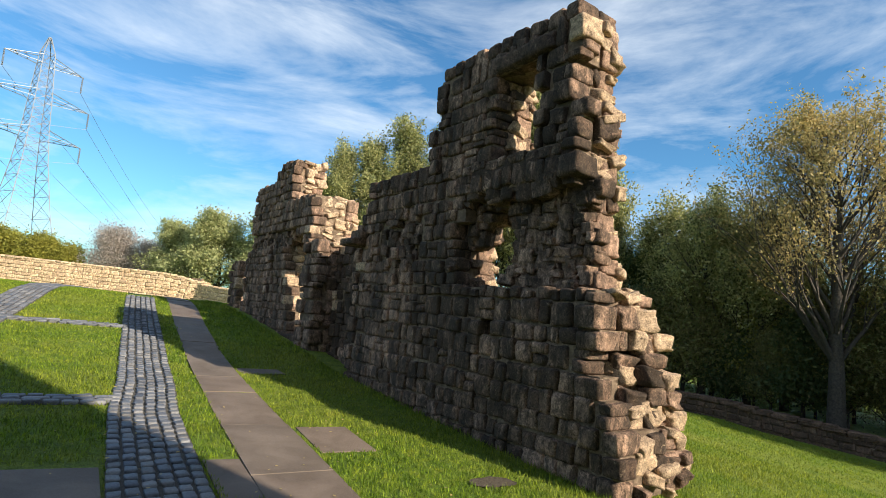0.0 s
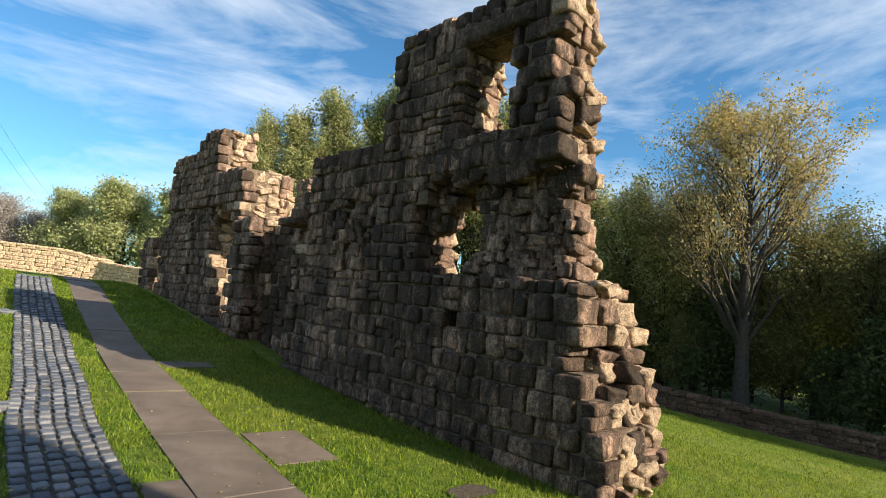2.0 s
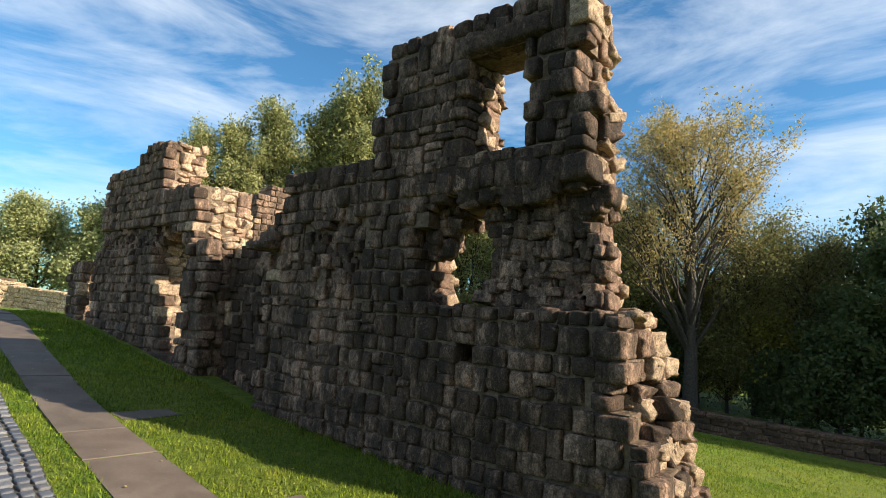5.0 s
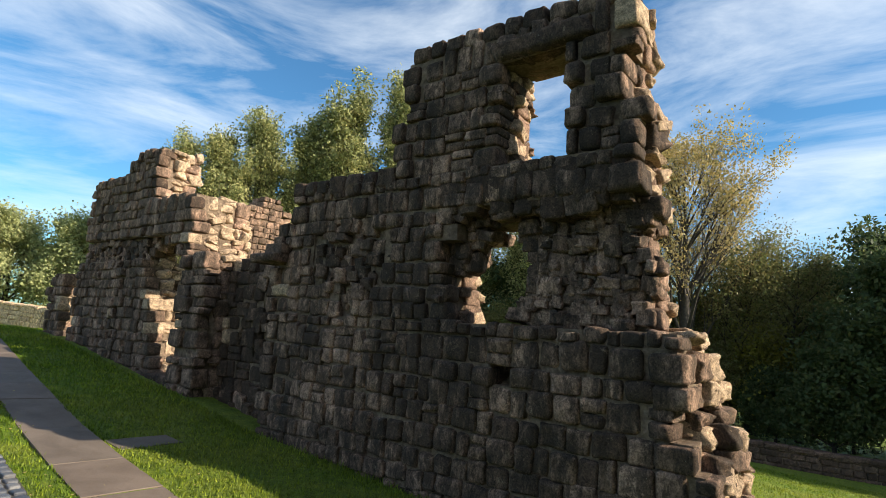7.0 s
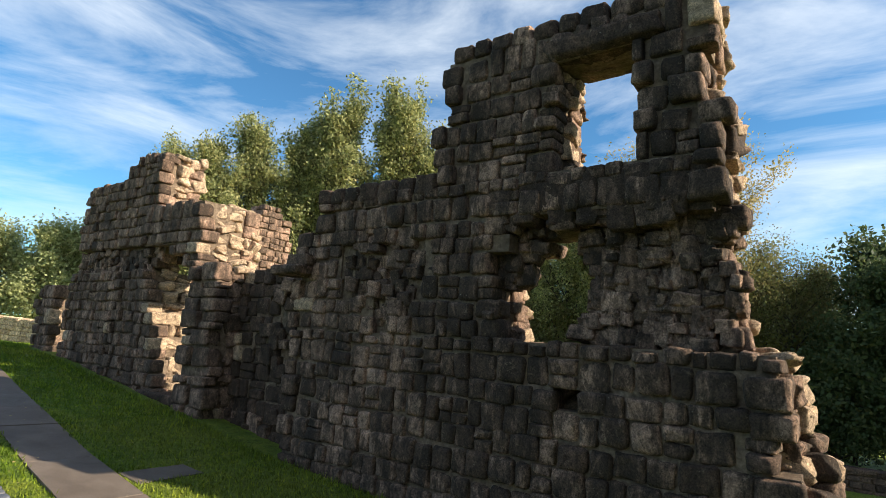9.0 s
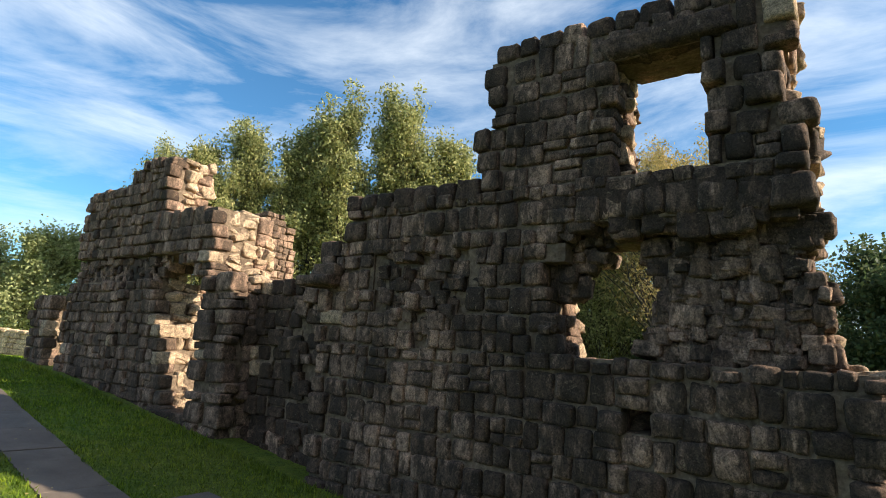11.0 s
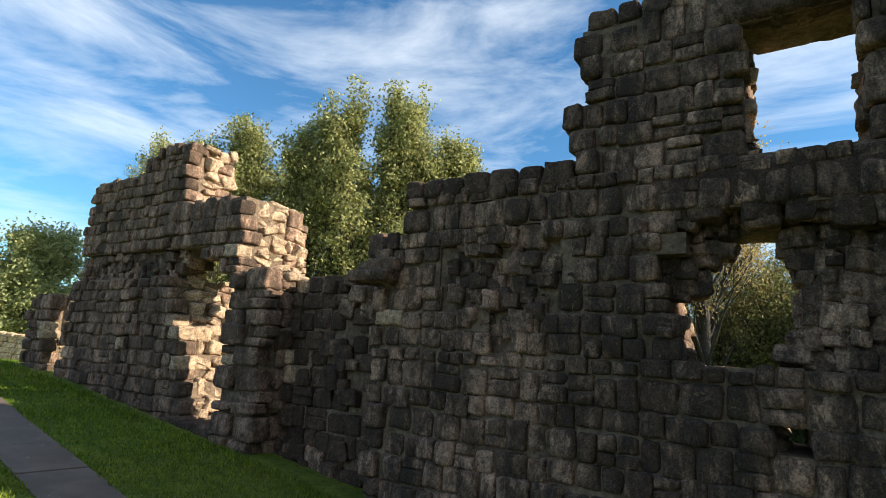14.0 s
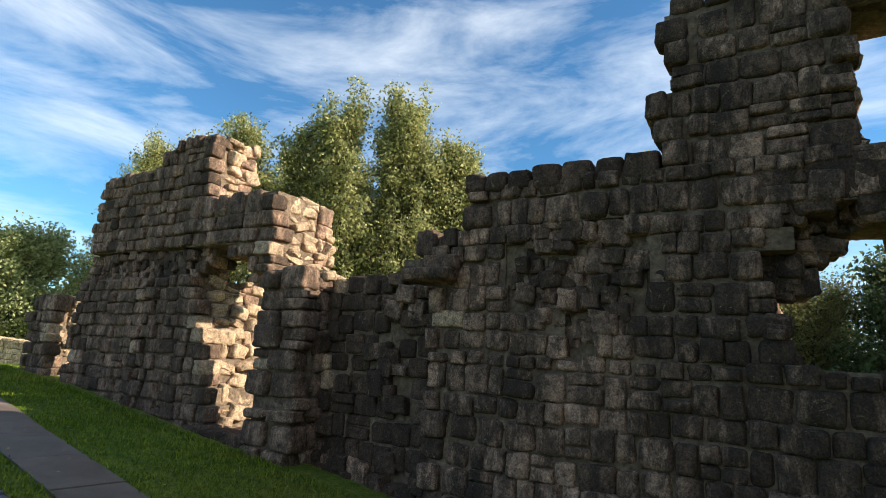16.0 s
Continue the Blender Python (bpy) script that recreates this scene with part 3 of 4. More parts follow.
# a cross wall farther back, seen over the doorway's wall
cross = empty("wall_cross", "sunlit end wall of small coursed sandstone behind the far ruin", "ruined wall")
cross.rotation_euler.z = radians(90)
masonry(cross, inside_poly([(-9.45, 0.0), (-9.4, 3.9), (-9.34, 4.7), (-9.0, 4.72), (-8.96, 4.92), (-8.4, 4.92), (-8.36, 4.72), (-7.95, 4.6), (-7.95, 0.0)]), -9.6, -7.8, 0.0, 4.92,
        lambda y, z: 14.6, 15.2, (0.15, 0.2), (0.16, 0.3), M_FAR, seed=47, edge_pale=0.8, end_parts=False)

# ---- boundary walls ----
def rubble_run(name, label, a, b, height, thick, material, heights, lengths, seed, base_drop=0.0, top=None):
    """A long coursed wall between two plan points, its stones joined, with coping stones."""
    global rng
    rng = random.Random(seed)
    thing = empty(name, label, "boundary wall")
    a, b = Vector(a), Vector(b)
    run = (b - a).length
    ang = math.atan2(b.y - a.y, b.x - a.x)
    u = (b - a).normalized()
    nrm = Vector((-u.y, u.x))
    stones, core = Heap(), Heap()
    turn_m = np.array(Matrix.Rotation(ang, 3, "Z")).T

    def put(heap, s, z, size, off, kind="block"):
        v, f = rng.choice(SHAPES if kind == "block" else RUBBLE)
        c = a + u * s + nrm * off
        heap.add((v * np.array(size)) @ turn_m + np.array((c.x, c.y, z)), f)

    s = 0.0
    while s < run:
        e = min(run, s + 2.0)
        p, q = a + u * s, a + u * e
        g = min(ground_z(p.x, p.y), ground_z(q.x, q.y)) - 0.3
        t = max(ground_z(p.x, p.y), ground_z(q.x, q.y)) + height - 0.08
        c = (p + q) / 2
        cube = np.array([(x, y, z) for z in (0, 1) for y in (-0.5, 0.5) for x in (-0.5, 0.5)], dtype=float)
        cube[:, 0] *= e - s
        cube[:, 1] *= thick - 0.1
        vv = cube.copy()
        vv[:, 2] = np.where(cube[:, 2] > 0.5, t, g)
        vv = vv @ turn_m + np.array((c.x, c.y, 0))
        core.add(vv, [(0, 1, 5, 4), (1, 3, 7, 5), (3, 2, 6, 7), (2, 0, 4, 6), (4, 5, 7, 6)])
        s = e
    z = -0.1
    while z < height - 0.05:
        h = rng.uniform(*heights)
        s = 0.0
        while s < run:
            w = rng.uniform(*lengths)
            p = a + u * (s + w / 2)
            g = ground_z(p.x, p.y)
            for side in (-1, 1):
                put(stones, s + w / 2, g + z + h / 2, (w - 0.01, 0.2, h - 0.006), side * (thick / 2 - 0.1 + rng.uniform(-0.02, 0.02)))
            s += w
        z += h
    s = 0.0
    while s < run:
        w = rng.uniform(0.35, 0.7)
        p = a + u * (s + w / 2)
        put(stones, s + w / 2, ground_z(p.x, p.y) + height + 0.03, (w - 0.015, thick + 0.06, 0.12), 0)
        s += w
    core.make("mortar_core", M_MORTAR, thing)
    stones.make("wall_stones", material, thing, True)["kind"] = "stuff"
    return thing


rubble_run("wall_boundary", "sunlit coursed sandstone boundary wall round the lawn", (-14, 47), (6.5, 31), 1.22, 0.45, M_BOUND, (0.17, 0.24), (0.25, 0.6), 61)
rubble_run("wall_boundary_return", "lower return of the sandstone boundary wall", (6.5, 31), (9.5, 22), 1.1, 0.45, M_BOUND, (0.17, 0.24), (0.25, 0.6), 62)
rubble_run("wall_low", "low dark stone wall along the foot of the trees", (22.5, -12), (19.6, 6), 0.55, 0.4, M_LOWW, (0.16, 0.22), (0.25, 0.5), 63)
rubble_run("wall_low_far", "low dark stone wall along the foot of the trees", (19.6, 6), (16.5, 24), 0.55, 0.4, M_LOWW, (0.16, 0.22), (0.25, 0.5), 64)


# out of view; added so its edge throws the shadow over path and lawn
def wall_behind():
    bm = bmesh.new()
    bmesh.ops.create_cube(bm, size=1)
    bmesh.ops.scale(bm, vec=(20, 0.8, 10.5), verts=bm.verts)
    bmesh.ops.translate(bm, vec=(-5.35, -5.4, 4.6), verts=bm.verts)
    me = bpy.data.meshes.new("wall_behind")
    bm.to_mesh(me)
    bm.free()
    me.materials.append(M_FAR)
    tagged(new("wall_behind", me), "unseen tall plain wall behind the camera, added to cast the foreground shadow", "wall", kind="structure")


wall_behind()


# ---- paths ----
def edge(points):
    ys = [p[1] for p in points]
    xs = [p[0] for p in points]
    return lambda y: float(np.interp(y, ys, xs))


COB_L = edge([(0.30, 2.0), (0.36, 3.4), (0.50, 5.4), (0.66, 6.6), (1.35, 14.0), (2.2, 22)])
COB_R = edge([(0.92, 2.0), (0.99, 3.4), (1.13, 5.4), (1.29, 6.6), (2.0, 14.0), (2.9, 22)])
PATH_L = edge([(1.20, 2.0), (1.34, 4.0), (1.80, 9.2), (2.30, 14), (3.1, 22)])
PATH_R = edge([(1.84, 2.0), (2.02, 4.0), (2.38, 9.2), (2.95, 14), (3.8, 22)])


def strip(name, label, left, right, y0, y1, lift, material, category):
    vs, fs, y = [], [], y0
    while y <= y1 + 0.01:
        for x in (left(y), right(y)):
            vs.append((x, y, ground_z(x, y) + lift))
        y += 0.25
    for i in range(len(vs) // 2 - 1):
        fs.append((2 * i, 2 * i + 1, 2 * i + 3, 2 * i + 2))
    return tagged(mesh_object(name, vs, fs, material), label, category, kind="structure")


def setts_along(parent, left, right, y0, y1, pitch, count, limit):
    """Rows of worn setts between two edges; the near ones singly, the rest joined."""
    global rng
    rng = random.Random(71)
    rest, made = Heap(), 0
    y = y0
    while y < y1:
        a, b = left(y), right(y)
        w = (b - a) / count
        for i in range(count):
            x = a + w * (i + 0.5)
            ln = pitch * rng.uniform(0.9, 1.08)
            yy = y + pitch * (0.5 + 0.18 * math.sin(i * 2.1)) + rng.uniform(-0.01, 0.01)
            c = (x + rng.uniform(-0.006, 0.006), yy, ground_z(x, yy) + 0.004 + rng.uniform(-0.006, 0.006))
            size = (w - 0.022, ln - 0.026, 0.06)
            if made < limit and yy > 3.0:
                lay(parent, M_SETT, c, size, "block", 2.5, "sett")
                made += 1
            else:
                heap_stone(rest, c, size, "block", 2.5)
        y += pitch
    rest.make("setts", M_SETTS, parent, True)["kind"] = "stuff"


setts = strip("cobbled_strip", "strip of worn grey stone setts set in the lawn", COB_L, COB_R, 1.0, 15.5, 0.012, M_JOINT, "paving")
setts_along(setts, COB_L, COB_R, 1.0, 15.5, 0.14, 6, 290)

# cross strip and the diagonal one, thinner and far off
def cross_setts(name, label, a, b, width, lengthwise, seed):
    global rng
    rng = random.Random(seed)
    a, b = Vector(a), Vector(b)
    u = (b - a).normalized()
    nrm = Vector((-u.y, u.x))
    run = (b - a).length
    vs, fs, n = [], [], int(run / 0.4) + 1
    for i in range(n + 1):
        for k in (-0.5, 0.5):
            p = a + u * (run * i / n) + nrm * width * k
            vs.append((p.x, p.y, ground_z(p.x, p.y) + 0.018))
    for i in range(n):
        fs.append((2 * i, 2 * i + 1, 2 * i + 3, 2 * i + 2))
    thing = tagged(mesh_object(name, vs, fs, M_JOINT), label, "paving", kind="structure")
    heap = Heap()
    rows = max(2, round(width / 0.11))
    turn_m = np.array(Matrix.Rotation(math.atan2(u.y, u.x), 3, "Z")).T
    for r in range(rows):
        s = 0.0
        while s < run:
            w = rng.uniform(*lengthwise)
            p = a + u * (s + w / 2) + nrm * width * ((r + 0.5) / rows - 0.5)
            v, f = rng.choice(SHAPES)
            heap.add((v * np.array((w - 0.015, width / rows - 0.014, 0.07))) @ turn_m + np.array((p.x, p.y, ground_z(p.x, p.y) + 0.006 + rng.uniform(-0.005, 0.005))), f)
            s += w
    heap.make("setts", M_SETTS, thing, True)["kind"] = "stuff"


cross_setts("cobbled_cross_strip", "narrow cross strip of grey setts in the lawn", (-6, 5.9), (0.52, 5.84), 0.34, (0.12, 0.26), 75)
cross_setts("cobbled_diagonal_strip", "band of grey setts running off across the lawn", (-1.2, 8.2), (1.2, 27), 0.62, (0.12, 0.2), 76)
cross_setts("cobbled_far_strip", "far cross band of grey setts in the lawn", (-8, 10.6), (1.0, 10.7), 0.3, (0.12, 0.26), 77)


def slab(parent, corners, lift=0.03, thick=0.07, name="slab"):
    """A paving slab with slightly rounded arrises from its four plan corners."""
    bm = bmesh.new()
    top = []
    cx = sum(c[0] for c in corners) / 4
    cy = sum(c[1] for c in corners) / 4
    for inset, dz in ((0.0, -thick), (0.0, -0.004), (0.004, 0.0)):
        ring = []
        for x, y in corners:
            d = Vector((cx - x, cy - y)).normalized() * (inset + 0.004)
            ring.append(bm.verts.new((x + d.x, y + d.y, ground_z(x, y) + lift + dz)))
        top.append(ring)
    for lo, hi in zip(top, top[1:]):
        for i in range(4):
            bm.faces.new((lo[i], lo[(i + 1) % 4], hi[(i + 1) % 4], hi[i]))
    bm.faces.new(top[-1])
    bmesh.ops.recalc_face_normals(bm, faces=bm.faces)
    return part(name, bm, M_SLAB, parent)


flag_path = strip("flagged_path", "path of brown concrete paving slabs along the ruin", PATH_L, PATH_R, 1.0, 20.0, 0.004, M_SOIL, "path")
y = 1.2
prng = random.Random(5)
while y < 19.5:
    n = y + prng.choice((1.2, 0.9, 1.4))
    slab(flag_path, [(PATH_L(y), y), (PATH_R(y), y), (PATH_R(n), n), (PATH_L(n), n)], 0.012 + prng.uniform(-0.004, 0.004))
    y = n + 0.012
side = empty("side_slabs", "single paving slabs let into the lawn beside the path", "paving")
slab(side, [(2.06, 3.98), (2.62, 3.96), (2.68, 4.80), (2.13, 4.82)], 0.01)
slab(side, [(2.33, 7.55), (3.02, 7.62), (3.00, 7.98), (2.33, 7.95)], 0.008)
slab(side, [(-0.9, 3.0), (0.33, 3.0), (0.36, 3.88), (-0.9, 3.98)], 0.008)
slab(side, [(1.0, 3.1), (1.28, 3.1), (1.33, 3.92), (1.05, 3.94)], 0.008)


def soil_patch():
    bm = bmesh.new()
    r = random.Random(3)
    ring = []
    for i in range(16):
        k = 6.2832 * i / 16
        x, y = 3.22 + 0.24 * math.cos(k) * r.uniform(0.8, 1.15), 2.98 + 0.13 * math.sin(k) * r.uniform(0.8, 1.15)
        ring.append(bm.verts.new((x, y, ground_z(x, y) + 0.014)))
    bm.faces.new(ring)
    me = bpy.data.meshes.new("bare_patch")
    bm.to_mesh(me)
    bm.free()
    me.materials.append(M_SOIL)
    tagged(new("bare_patch", me), "small bare patch of trodden soil in the grass", "soil patch", kind="structure")


soil_patch()


# ---- grass blades ----
def grass():
    g = np.random.RandomState(4)
    n = 210000
    y = 1.6 + 16.5 * g.rand(n) ** 1.5
    x = -1.6 + 6.6 * g.rand(n)
    far_side = g.rand(n) < 0.2
    x = np.where(far_side, 5.0 + 5.5 * g.rand(n) ** 1.4, x)
    y = np.where(far_side, 1.0 + 9 * g.rand(n), y)
    m = 70000
    x = np.concatenate([x, 5.0 + 14.0 * g.rand(m)])
    y = np.concatenate([y, -3.0 + 17.0 * g.rand(m)])
    n = len(x)
    keep = np.ones(n, bool)
    for left, right in ((COB_L, COB_R), (PATH_L, PATH_R)):
        l = np.array([left(v) for v in y]) + 0.012
        r = np.array([right(v) for v in y]) - 0.012
        keep &= ~((x > l) & (x < r))
    for a, b, c, d in ((2.08, 2.65, 3.98, 4.8), (2.34, 3.0, 7.6, 7.95), (-0.9, 0.36, 3.0, 4.0), (1.06, 1.4, 3.1, 3.98), (-6, 0.5, 5.68, 6.06), (-6, 1, 10.5, 10.85), (3.02, 3.42, 2.88, 3.08), (4.02, 4.85, 2.4, 17)):
        keep &= ~((x > a) & (x < b) & (y > c) & (y < d))
    keep &= ~((np.abs((x + 1.2) - (y - 8.2) * 2.4 / 18.8) < 0.32) & (y > 8.2))
    x, y = x[keep], y[keep]
    n = len(x)
    z = np.array([ground_z(a, b) for a, b in zip(x, y)]) - 0.004
    h = 0.022 + 0.035 * g.rand(n) ** 2
    near_edge = np.minimum(np.abs(x - 3.98), 1)
    h = h * np.where(near_edge < 0.2, 1.7, 1.0)
    ang = 6.283 * g.rand(n)
    w = 0.0026 + 0.0026 * g.rand(n) + 0.0005 * y + 0.0006 * np.maximum(0, x - 5)
    lean = 0.9 * h * g.rand(n)
    la = 6.283 * g.rand(n)
    v = np.empty((n, 3, 3))
    v[:, 0] = np.stack([x - w * np.cos(ang), y - w * np.sin(ang), z], 1)
    v[:, 1] = np.stack([x + w * np.cos(ang), y + w * np.sin(ang), z], 1)
    v[:, 2] = np.stack([x + lean * np.cos(la), y + lean * np.sin(la), z + h], 1)
    me = bpy.data.meshes.new("grass")
    me.vertices.add(3 * n)
    me.vertices.foreach_set("co", v.reshape(-1))
    me.loops.add(3 * n)
    me.loops.foreach_set("vertex_index", np.arange(3 * n))
    me.polygons.add(n)
    me.polygons.foreach_set("loop_start", np.arange(0, 3 * n, 3))
    me.materials.append(M_BLADE)
    me.update(calc_edges=True)
    tagged(new("grass", me), "short mown green grass with longer tufts by the wall", "grass", kind="stuff")


grass()


def litter():
    r = random.Random(17)
    h = Heap()
    for _ in range(260):
        y = 2.6 + 9.5 * r.random() ** 1.4
        x = r.uniform(COB_L(y) - 0.4, PATH_R(y) + 0.9)
        z = ground_z(x, y) + 0.022 + (0.02 if not PATH_L(y) < x < PATH_R(y) else 0)
        k, s = r.uniform(0, 6.28), r.uniform(0.008, 0.02)
        c, d = math.cos(k) * s, math.sin(k) * s
        lift = r.uniform(0, 0.008)
        h.add([(x - c, y - d, z), (x - d * 0.6, y + c * 0.6, z + lift), (x + c, y + d, z + 0.003), (x + d * 0.6, y - c * 0.6, z)], [(0, 1, 2, 3)])
    tagged(h.make("fallen_leaves", L_GOLD), "scattered small dry leaves on the path and lawn", "leaves", kind="stuff")


litter()


# ---- trees ----
def leaf_cloud(points, size, seed, up=0.3):
    """Small leaf quads at the given places."""
    g = np.random.RandomState(seed)
    p = np.asarray(points)
    n = len(p)
    a = g.normal(size=(n, 3))
    a /= np.linalg.norm(a, axis=1)[:, None]
    b = np.cross(a, g.normal(size=(n, 3)))
    b /= np.linalg.norm(b, axis=1)[:, None]
    s = size * (0.6 + 0.8 * g.rand(n))[:, None]
    v = np.stack([p - a * s, p + b * s * 0.55, p + a * s, p - b * s * 0.55], 1).reshape(-1, 3)
    return v


def quads_object(name, v, material, parent):
    n = len(v) // 4
    me = bpy.data.meshes.new(name)
    me.vertices.add(4 * n)
    me.vertices.foreach_set("co", v.reshape(-1))
    me.loops.add(4 * n)
    me.loops.foreach_set("vertex_index", np.arange(4 * n))
    me.polygons.add(n)
    me.polygons.foreach_set("loop_start", np.arange(0, 4 * n, 4))
    me.materials.append(material)
    me.update(calc_edges=True)
    ob = new(name, me)
    ob.parent = parent
    return ob


def grow(height, spread, lean_up, seed, trunk=0.2, forks=5, levels=3, first=0.18):
    """Tapered trunk with limbs; returns the wood and the twig ends."""
    r = random.Random(seed)
    wood, tips = Heap(), []

    def limb(p, d, length, rad, level):
        steps = 4
        for i in range(steps):
            q = p + d * (length / steps)
            wood.tube(p, q, rad * (1 - 0.7 * i / steps), rad * (1 - 0.7 * (i + 1) / steps), 6 if level < 2 else 4)
            p = q
            d = (d + Vector((r.uniform(-1, 1), r.uniform(-1, 1), r.uniform(-0.4, 1) * lean_up)) * 0.13).normalized()
            if level < levels and i > 0:
                for _ in range(2 if level < 2 else 2):
                    k = r.uniform(0, 6.28)
                    out = Vector((math.cos(k), math.sin(k), 0))
                    nd = (d * (0.55 + lean_up * 0.5) + out * r.uniform(0.5, 0.9) * spread).normalized()
                    limb(p, nd, length * r.uniform(0.45, 0.7), rad * (1 - 0.7 * (i + 1) / steps) * 0.6, level + 1)
            if level >= levels - 1:
                tips.append(p.copy())
        tips.append(p)

    top = Vector((0, 0, height * first))
    wood.tube((0, 0, -0.3), top, trunk * 1.25, trunk, 9)
    p, d = top, Vector((0, 0, 1))
    n = 9
    for i in range(n):
        q = p + d * (height * (0.85 - first) / n)
        wood.tube(p, q, trunk * (1 - 0.9 * i / n), trunk * (1 - 0.9 * (i + 1) / n), 7)
        p = q
        d = (d + Vector((r.uniform(-1, 1), r.uniform(-1, 1), 1.2)) * 0.08).normalized()
        for _ in range(forks):
            k = r.uniform(0, 6.28)
            out = Vector((math.cos(k), math.sin(k), 0))
            nd = (Vector((0, 0, lean_up)) + out * spread).normalized()
            limb(p, nd, height * (0.36 - 0.22 * i / n) * r.uniform(0.7, 1.1), trunk * 0.35 * (1 - 0.8 * i / n) + 0.01, 2)
    tips.append(p)
    return wood, tips


def tree(name, label, category, place, height, spread, lean_up, leaves, leaf_size, material, seed, per_tip=10, scatter=0.35, trunk=0.2, forks=5, first=0.18, levels=3, clump=1.0):
    thing = empty(name, label, category, kind="")
    wood, tips = grow(height, spread, lean_up, seed, trunk, forks, levels, first)
    g = np.random.RandomState(seed)
    t = np.array([p[:] for p in tips])
    t = t[g.rand(len(t)) < clump]
    n = min(leaves, len(t) * per_tip)
    pts = t[g.randint(0, len(t), n)] + g.normal(size=(n, 3)) * scatter * np.array((1, 1, 0.9))
    wood.make("trunk", M_BARK, thing, True)
    quads_object("crown", leaf_cloud(pts, leaf_size, seed), material, thing)
    thing.location = (place[0], place[1], ground_z(place[0], place[1]) if len(place) < 3 else place[2])
    return thing


def again(thing, x, y, scale=1.0, turn_z=0.0, z=None, high=1.0):
    ob = copy_thing(thing, pose(x, y, ground_z(x, y) if z is None else z, 0, 0, turn_z))
    ob.scale = (scale, scale, scale * high)
    return ob


# row of tall poplars behind the ruin
POP = "tall poplar with yellow-green autumn leaves behind the ruin"
pop_a = tree("poplar_tree", POP, "tree", (20.7, 20.3), 14.4, 0.36, 1.35, 34000, 0.08, L_POPLAR, 101, 120, 0.24, 0.2, 6, 0.06, clump=0.34)
pop_b = tree("poplar_tree", POP, "tree", (18.9, 22.4), 14.0, 0.36, 1.35, 34000, 0.08, L_POPLAR, 102, 120, 0.24, 0.18, 6, 0.06, clump=0.34)
pop_c = tree("poplar_tree", "tall poplar with thinning leaves behind the ruin", "tree", (22.3, 18.2), 12.6, 0.33, 1.4, 27000, 0.08, L_POPLAR, 103, 120, 0.24, 0.18, 5, 0.06, clump=0.34)
for ob in (pop_a, pop_b, pop_c):
    tagged(ob, group="row of poplars")
again(pop_c, 17.7, 23.5, 1.02, 70)
again(pop_c, 21.5, 19.3, 0.98, 200)
again(pop_a, 16.7, 24.5, 0.85, 130)
again(pop_b, 15.2, 25.8, 0.86, 210)
again(pop_c, 14.2, 26.6, 0.87, 250)
again(pop_a, 13.2, 27.6, 0.71, 300)
again(pop_b, 12.4, 28.8, 0.62, 40)
again(pop_b, 19.9, 21.0, 0.93, 160)
again(pop_c, 23.0, 17.2, 0.84, 280)

# the golden tree beyond the low wall
gold = tree("golden_tree", "tall many-stemmed tree with thin golden autumn leaves", "tree", (22.2, 6.95), 11.4, 0.66, 1.0, 34000, 0.055, L_GOLD, 111, 90, 0.16, 0.26, 6, 0.12, 4, clump=0.5)
gold.rotation_euler.z = radians(180)
gold2 = tree("thin_tree", "thin half-bare tree with a few autumn leaves", "tree", (24.6, 9.6), 8.0, 0.6, 1.0, 20000, 0.06, L_POPLAR, 112, 90, 0.2, 0.15, 5, 0.15, clump=0.4)
again(gold2, 23.0, 12.2, 1.05, 100)
again(gold2, 23.6, 10.6, 0.95, 20)
again(gold2, 24.0, 14.5, 1.05, 40)
brown = tree("brown_tree", "half-bare tree with brown autumn leaves", "tree", (25.6, 3.6), 7.2, 0.8, 0.8, 26000, 0.045, L_BROWN, 113, 48, 0.3, 0.14, 5, 0.1)
again(brown, 26.5, 8.5, 0.8, 200)

# evergreens and undergrowth along the low wall
dark = tree("evergreen_tree", "dense dark evergreen tree beyond the low wall", "tree", (24.2, 0.2), 7.4, 0.95, 0.5, 42000, 0.085, L_DARK, 121, 160, 0.3, 0.16, 6, 0.04, clump=0.35)
tagged(dark, group="dark trees by the low wall")
for x, y, s, r in ((23.4, -3.2, 1.0, 40), (22.8, -6.5, 1.1, 150), (27.0, -1.0, 1.15, 260), (26.5, -5, 1.2, 20), (30, 4.5, 1.0, 80), (24.0, 15.9, 0.9, 130)):
    again(dark, x, y, s, r)
conifer = tree("dark_bush", "dark evergreen bush beyond the low wall", "bush", (23.8, 8.6), 3.8, 1.0, 0.5, 26000, 0.075, L_DARK, 141, 140, 0.26, 0.08, 6, 0.03, clump=0.35)
tagged(conifer, group="bushes by the low wall")
for x, y, s, r in ((23.2, 11.2, 0.8, 60), (23.9, 4.2, 0.7, 200), (22.9, 2.4, 0.95, 120), (22.4, 14.2, 0.7, 20), (20.4, 18.6, 0.9, 320), (29, 7, 1.5, 0), (28, 12, 1.3, 90), (27.2, 15.5, 1.2, 190)):
    again(conifer, x, y, s, r)
scrub = tree("scrub_bush", "tangled brown and green scrub beyond the low wall", "bush", (24.6, 6.2), 3.9, 0.9, 0.7, 22000, 0.05, L_BROWN, 131, 70, 0.34, 0.07, 6, 0.03)
tagged(scrub, group="bushes by the low wall")
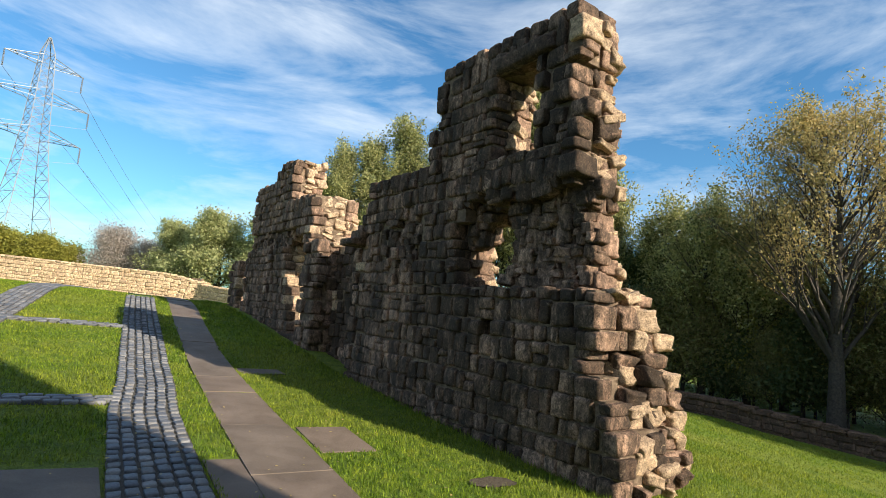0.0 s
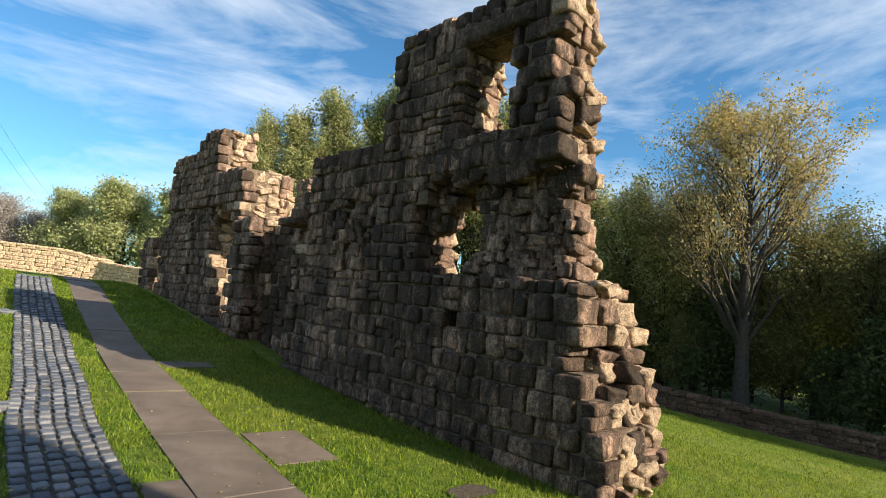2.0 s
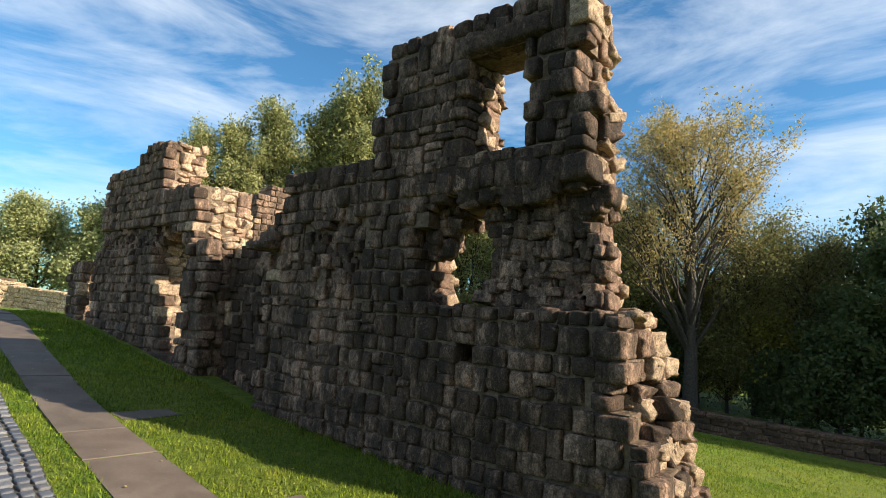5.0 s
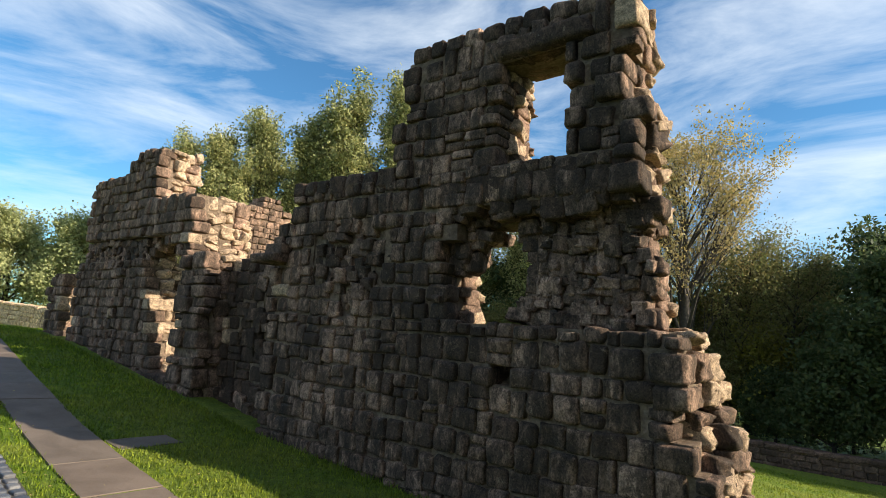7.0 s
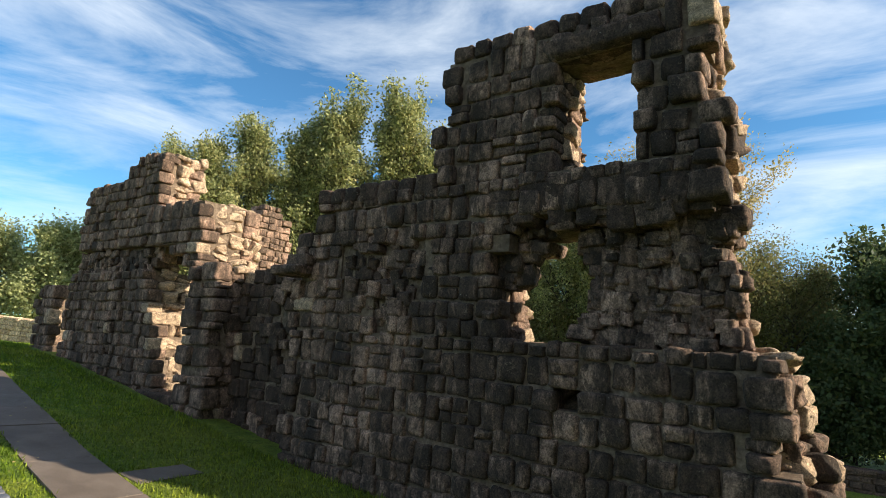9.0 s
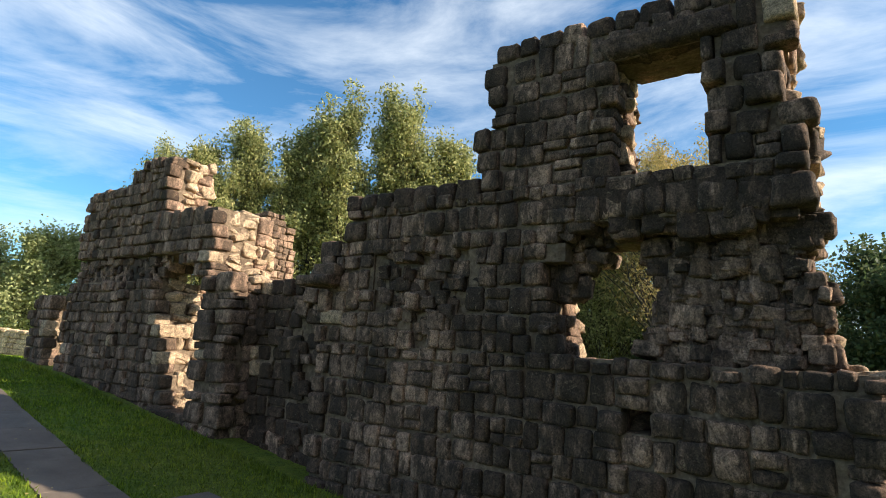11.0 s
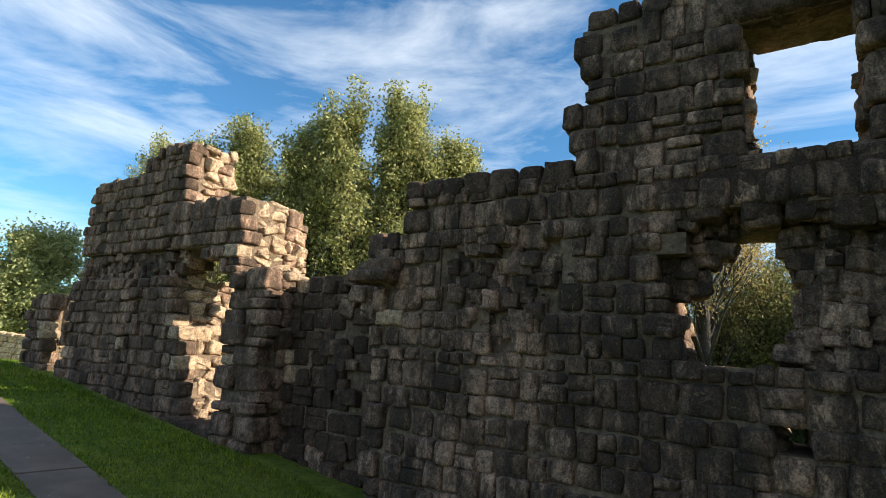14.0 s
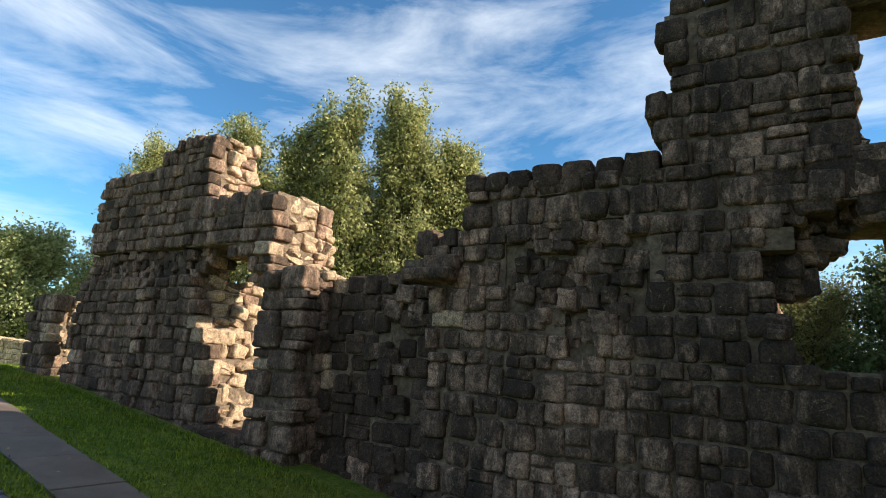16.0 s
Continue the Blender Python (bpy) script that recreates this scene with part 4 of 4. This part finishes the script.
for x, y, s, r in ((23.0, 9.4, 0.75, 140), (22.6, 12.8, 1.25, 240), (24.2, 7.3, 1.1, 10), (23.4, 11.9, 1.1, 40), (22.2, 14.8, 1.05, 100), (20.9, 17.2, 0.95, 220), (19.6, 20.4, 1.0, 70), (18.6, 22.5, 1.0, 170), (25.2, 1.9, 1.0, 300)):
    again(scrub, x, y, s, r)
again(brown, 25.4, 5.3, 1.1, 60)
fresh = tree("green_bush", "sunlit yellow-green bush beyond the low wall", "bush", (25.8, 7.6), 4.6, 0.8, 0.8, 14000, 0.075, L_HEDGE, 132, 40, 0.34, 0.07, 6, 0.03)
again(fresh, 25.2, 5.0, 0.9, 120)
again(fresh, 24.4, 8.4, 0.75, 220)
again(fresh, 23.8, 10.4, 0.8, 300)
again(fresh, 24.9, 12.8, 0.9, 30)

# beyond the boundary wall
leafy = tree("ash_tree", "broad green leafy tree beyond the boundary wall", "tree", (8.6, 36.5), 6.2, 0.95, 0.6, 36000, 0.07, L_GREEN, 151, 120, 0.26, 0.16, 6, 0.08, clump=0.3)
tagged(leafy, group="trees beyond the boundary wall")
again(leafy, 11.0, 34.0, 1.05, 90)
again(leafy, 13.0, 31.5, 1.0, 200)
again(leafy, 6.6, 40.0, 0.85, 300)
grey = tree("dry_shrub", "pale dry twiggy shrub beyond the boundary wall", "bush", (3.4, 45.0), 4.2, 1.0, 0.6, 26000, 0.06, L_GREY, 161, 60, 0.45, 0.06, 6, 0.03)
tagged(grey, group="shrubs beyond the boundary wall")
again(grey, 5.6, 44.0, 0.85, 80)
again(grey, 7.4, 45.0, 0.7, 190)
hedge = tree("hedge_bush", "rounded yellow-green hedge bush beyond the boundary wall", "bush", (-1.2, 47.0), 2.9, 1.1, 0.4, 26000, 0.08, L_HEDGE, 171, 80, 0.42, 0.06, 6, 0.03)
tagged(hedge, group="shrubs beyond the boundary wall")
again(hedge, 0.6, 46.4, 0.85, 100)
again(hedge, -3.2, 49, 1.05, 220)
again(hedge, -5.5, 51, 1.05, 20)


# ---- pylon and lines ----
def pylon(x, y, height):
    thing = empty("electricity_pylon", "tall lattice steel electricity pylon", "pylon", kind="")
    rot = Matrix.Rotation(radians(25), 3, "Z")
    prof = [(0.0, 4.2), (0.24, 2.75), (0.46, 1.75), (0.6, 1.35), (0.78, 1.05), (0.93, 0.75), (1.0, 0.12)]
    half = lambda f: float(np.interp(f, [p[0] for p in prof], [p[1] for p in prof])) * 1.3 * height / 48
    body = Heap()
    levels = [0.0, 0.12, 0.24, 0.33, 0.4, 0.46, 0.52, 0.56, 0.6, 0.64, 0.68, 0.72, 0.76, 0.8, 0.84, 0.88, 0.93, 1.0]
    corner = lambda f, i: rot @ Vector((half(f) * (-1, 1, 1, -1)[i], half(f) * (-1, -1, 1, 1)[i], f * height))
    for f, g in zip(levels, levels[1:]):
        for i in range(4):
            j = (i + 1) % 4
            body.tube(corner(f, i), corner(g, i), 0.10, 0.09, 4)
            body.tube(corner(f, i), corner(g, j), 0.045, 0.045, 4)
            body.tube(corner(f, j), corner(g, i), 0.045, 0.045, 4)
            body.tube(corner(g, i), corner(g, j), 0.045, 0.045, 4)
    body.make("tower", M_STEEL, thing)
    ends = []
    for f, reach in ((0.57, 8.6), (0.73, 9.2), (0.88, 7.0)):
        for s in (-1, 1):
            arm = Heap()
            tip = rot @ Vector((s * reach * height / 48, 0, (f + 0.005) * height))
            for sy in (-1, 1):
                for df in (0.0, 0.035):
                    root = rot @ Vector((s * half(f + df), sy * half(f + df), (f + df) * height))
                    arm.tube(root, tip, 0.09, 0.06, 4)
                    for q in (0.3, 0.6):
                        low = (rot @ Vector((s * half(f), sy * half(f), f * height))).lerp(tip, q)
                        arm.tube(low, (rot @ Vector((s * half(f), -sy * half(f), (f + 0.035) * height))).lerp(tip, q + 0.15), 0.05, 0.05, 4)
            arm.make("cross_arm", M_STEEL, thing)
            drop = Heap()
            foot = tip - Vector((0, 0, 3.4 * height / 48))
            for q in range(8):
                drop.tube(tip.lerp(foot, q / 8), tip.lerp(foot, (q + 0.7) / 8), 0.16, 0.16, 6)
            drop.make("insulator", M_STEEL, thing)
            ends.append(foot)
    z = ground_z(x, y)
    thing.location = (x, y, z)
    return [e + Vector((x, y, z)) for e in ends]


ends = pylon(-6.5, 128.0, 46.2)
for e in ends:
    for target in (Vector((75, 420, -10)), Vector((-190, 60, 0))):
        h = Heap()
        goal = target + e - Vector((-6.5, 128, 0))
        last = e
        for i in range(1, 19):
            q = i / 18
            p = e.lerp(goal, q)
            p.z -= 9.0 * 4 * q * (1 - q)
            h.tube(last, p, 0.035, 0.035, 4)
            last = p
        tagged(h.make("power_line", M_STEEL), "thin overhead power line from the pylon", "cable", "power lines")
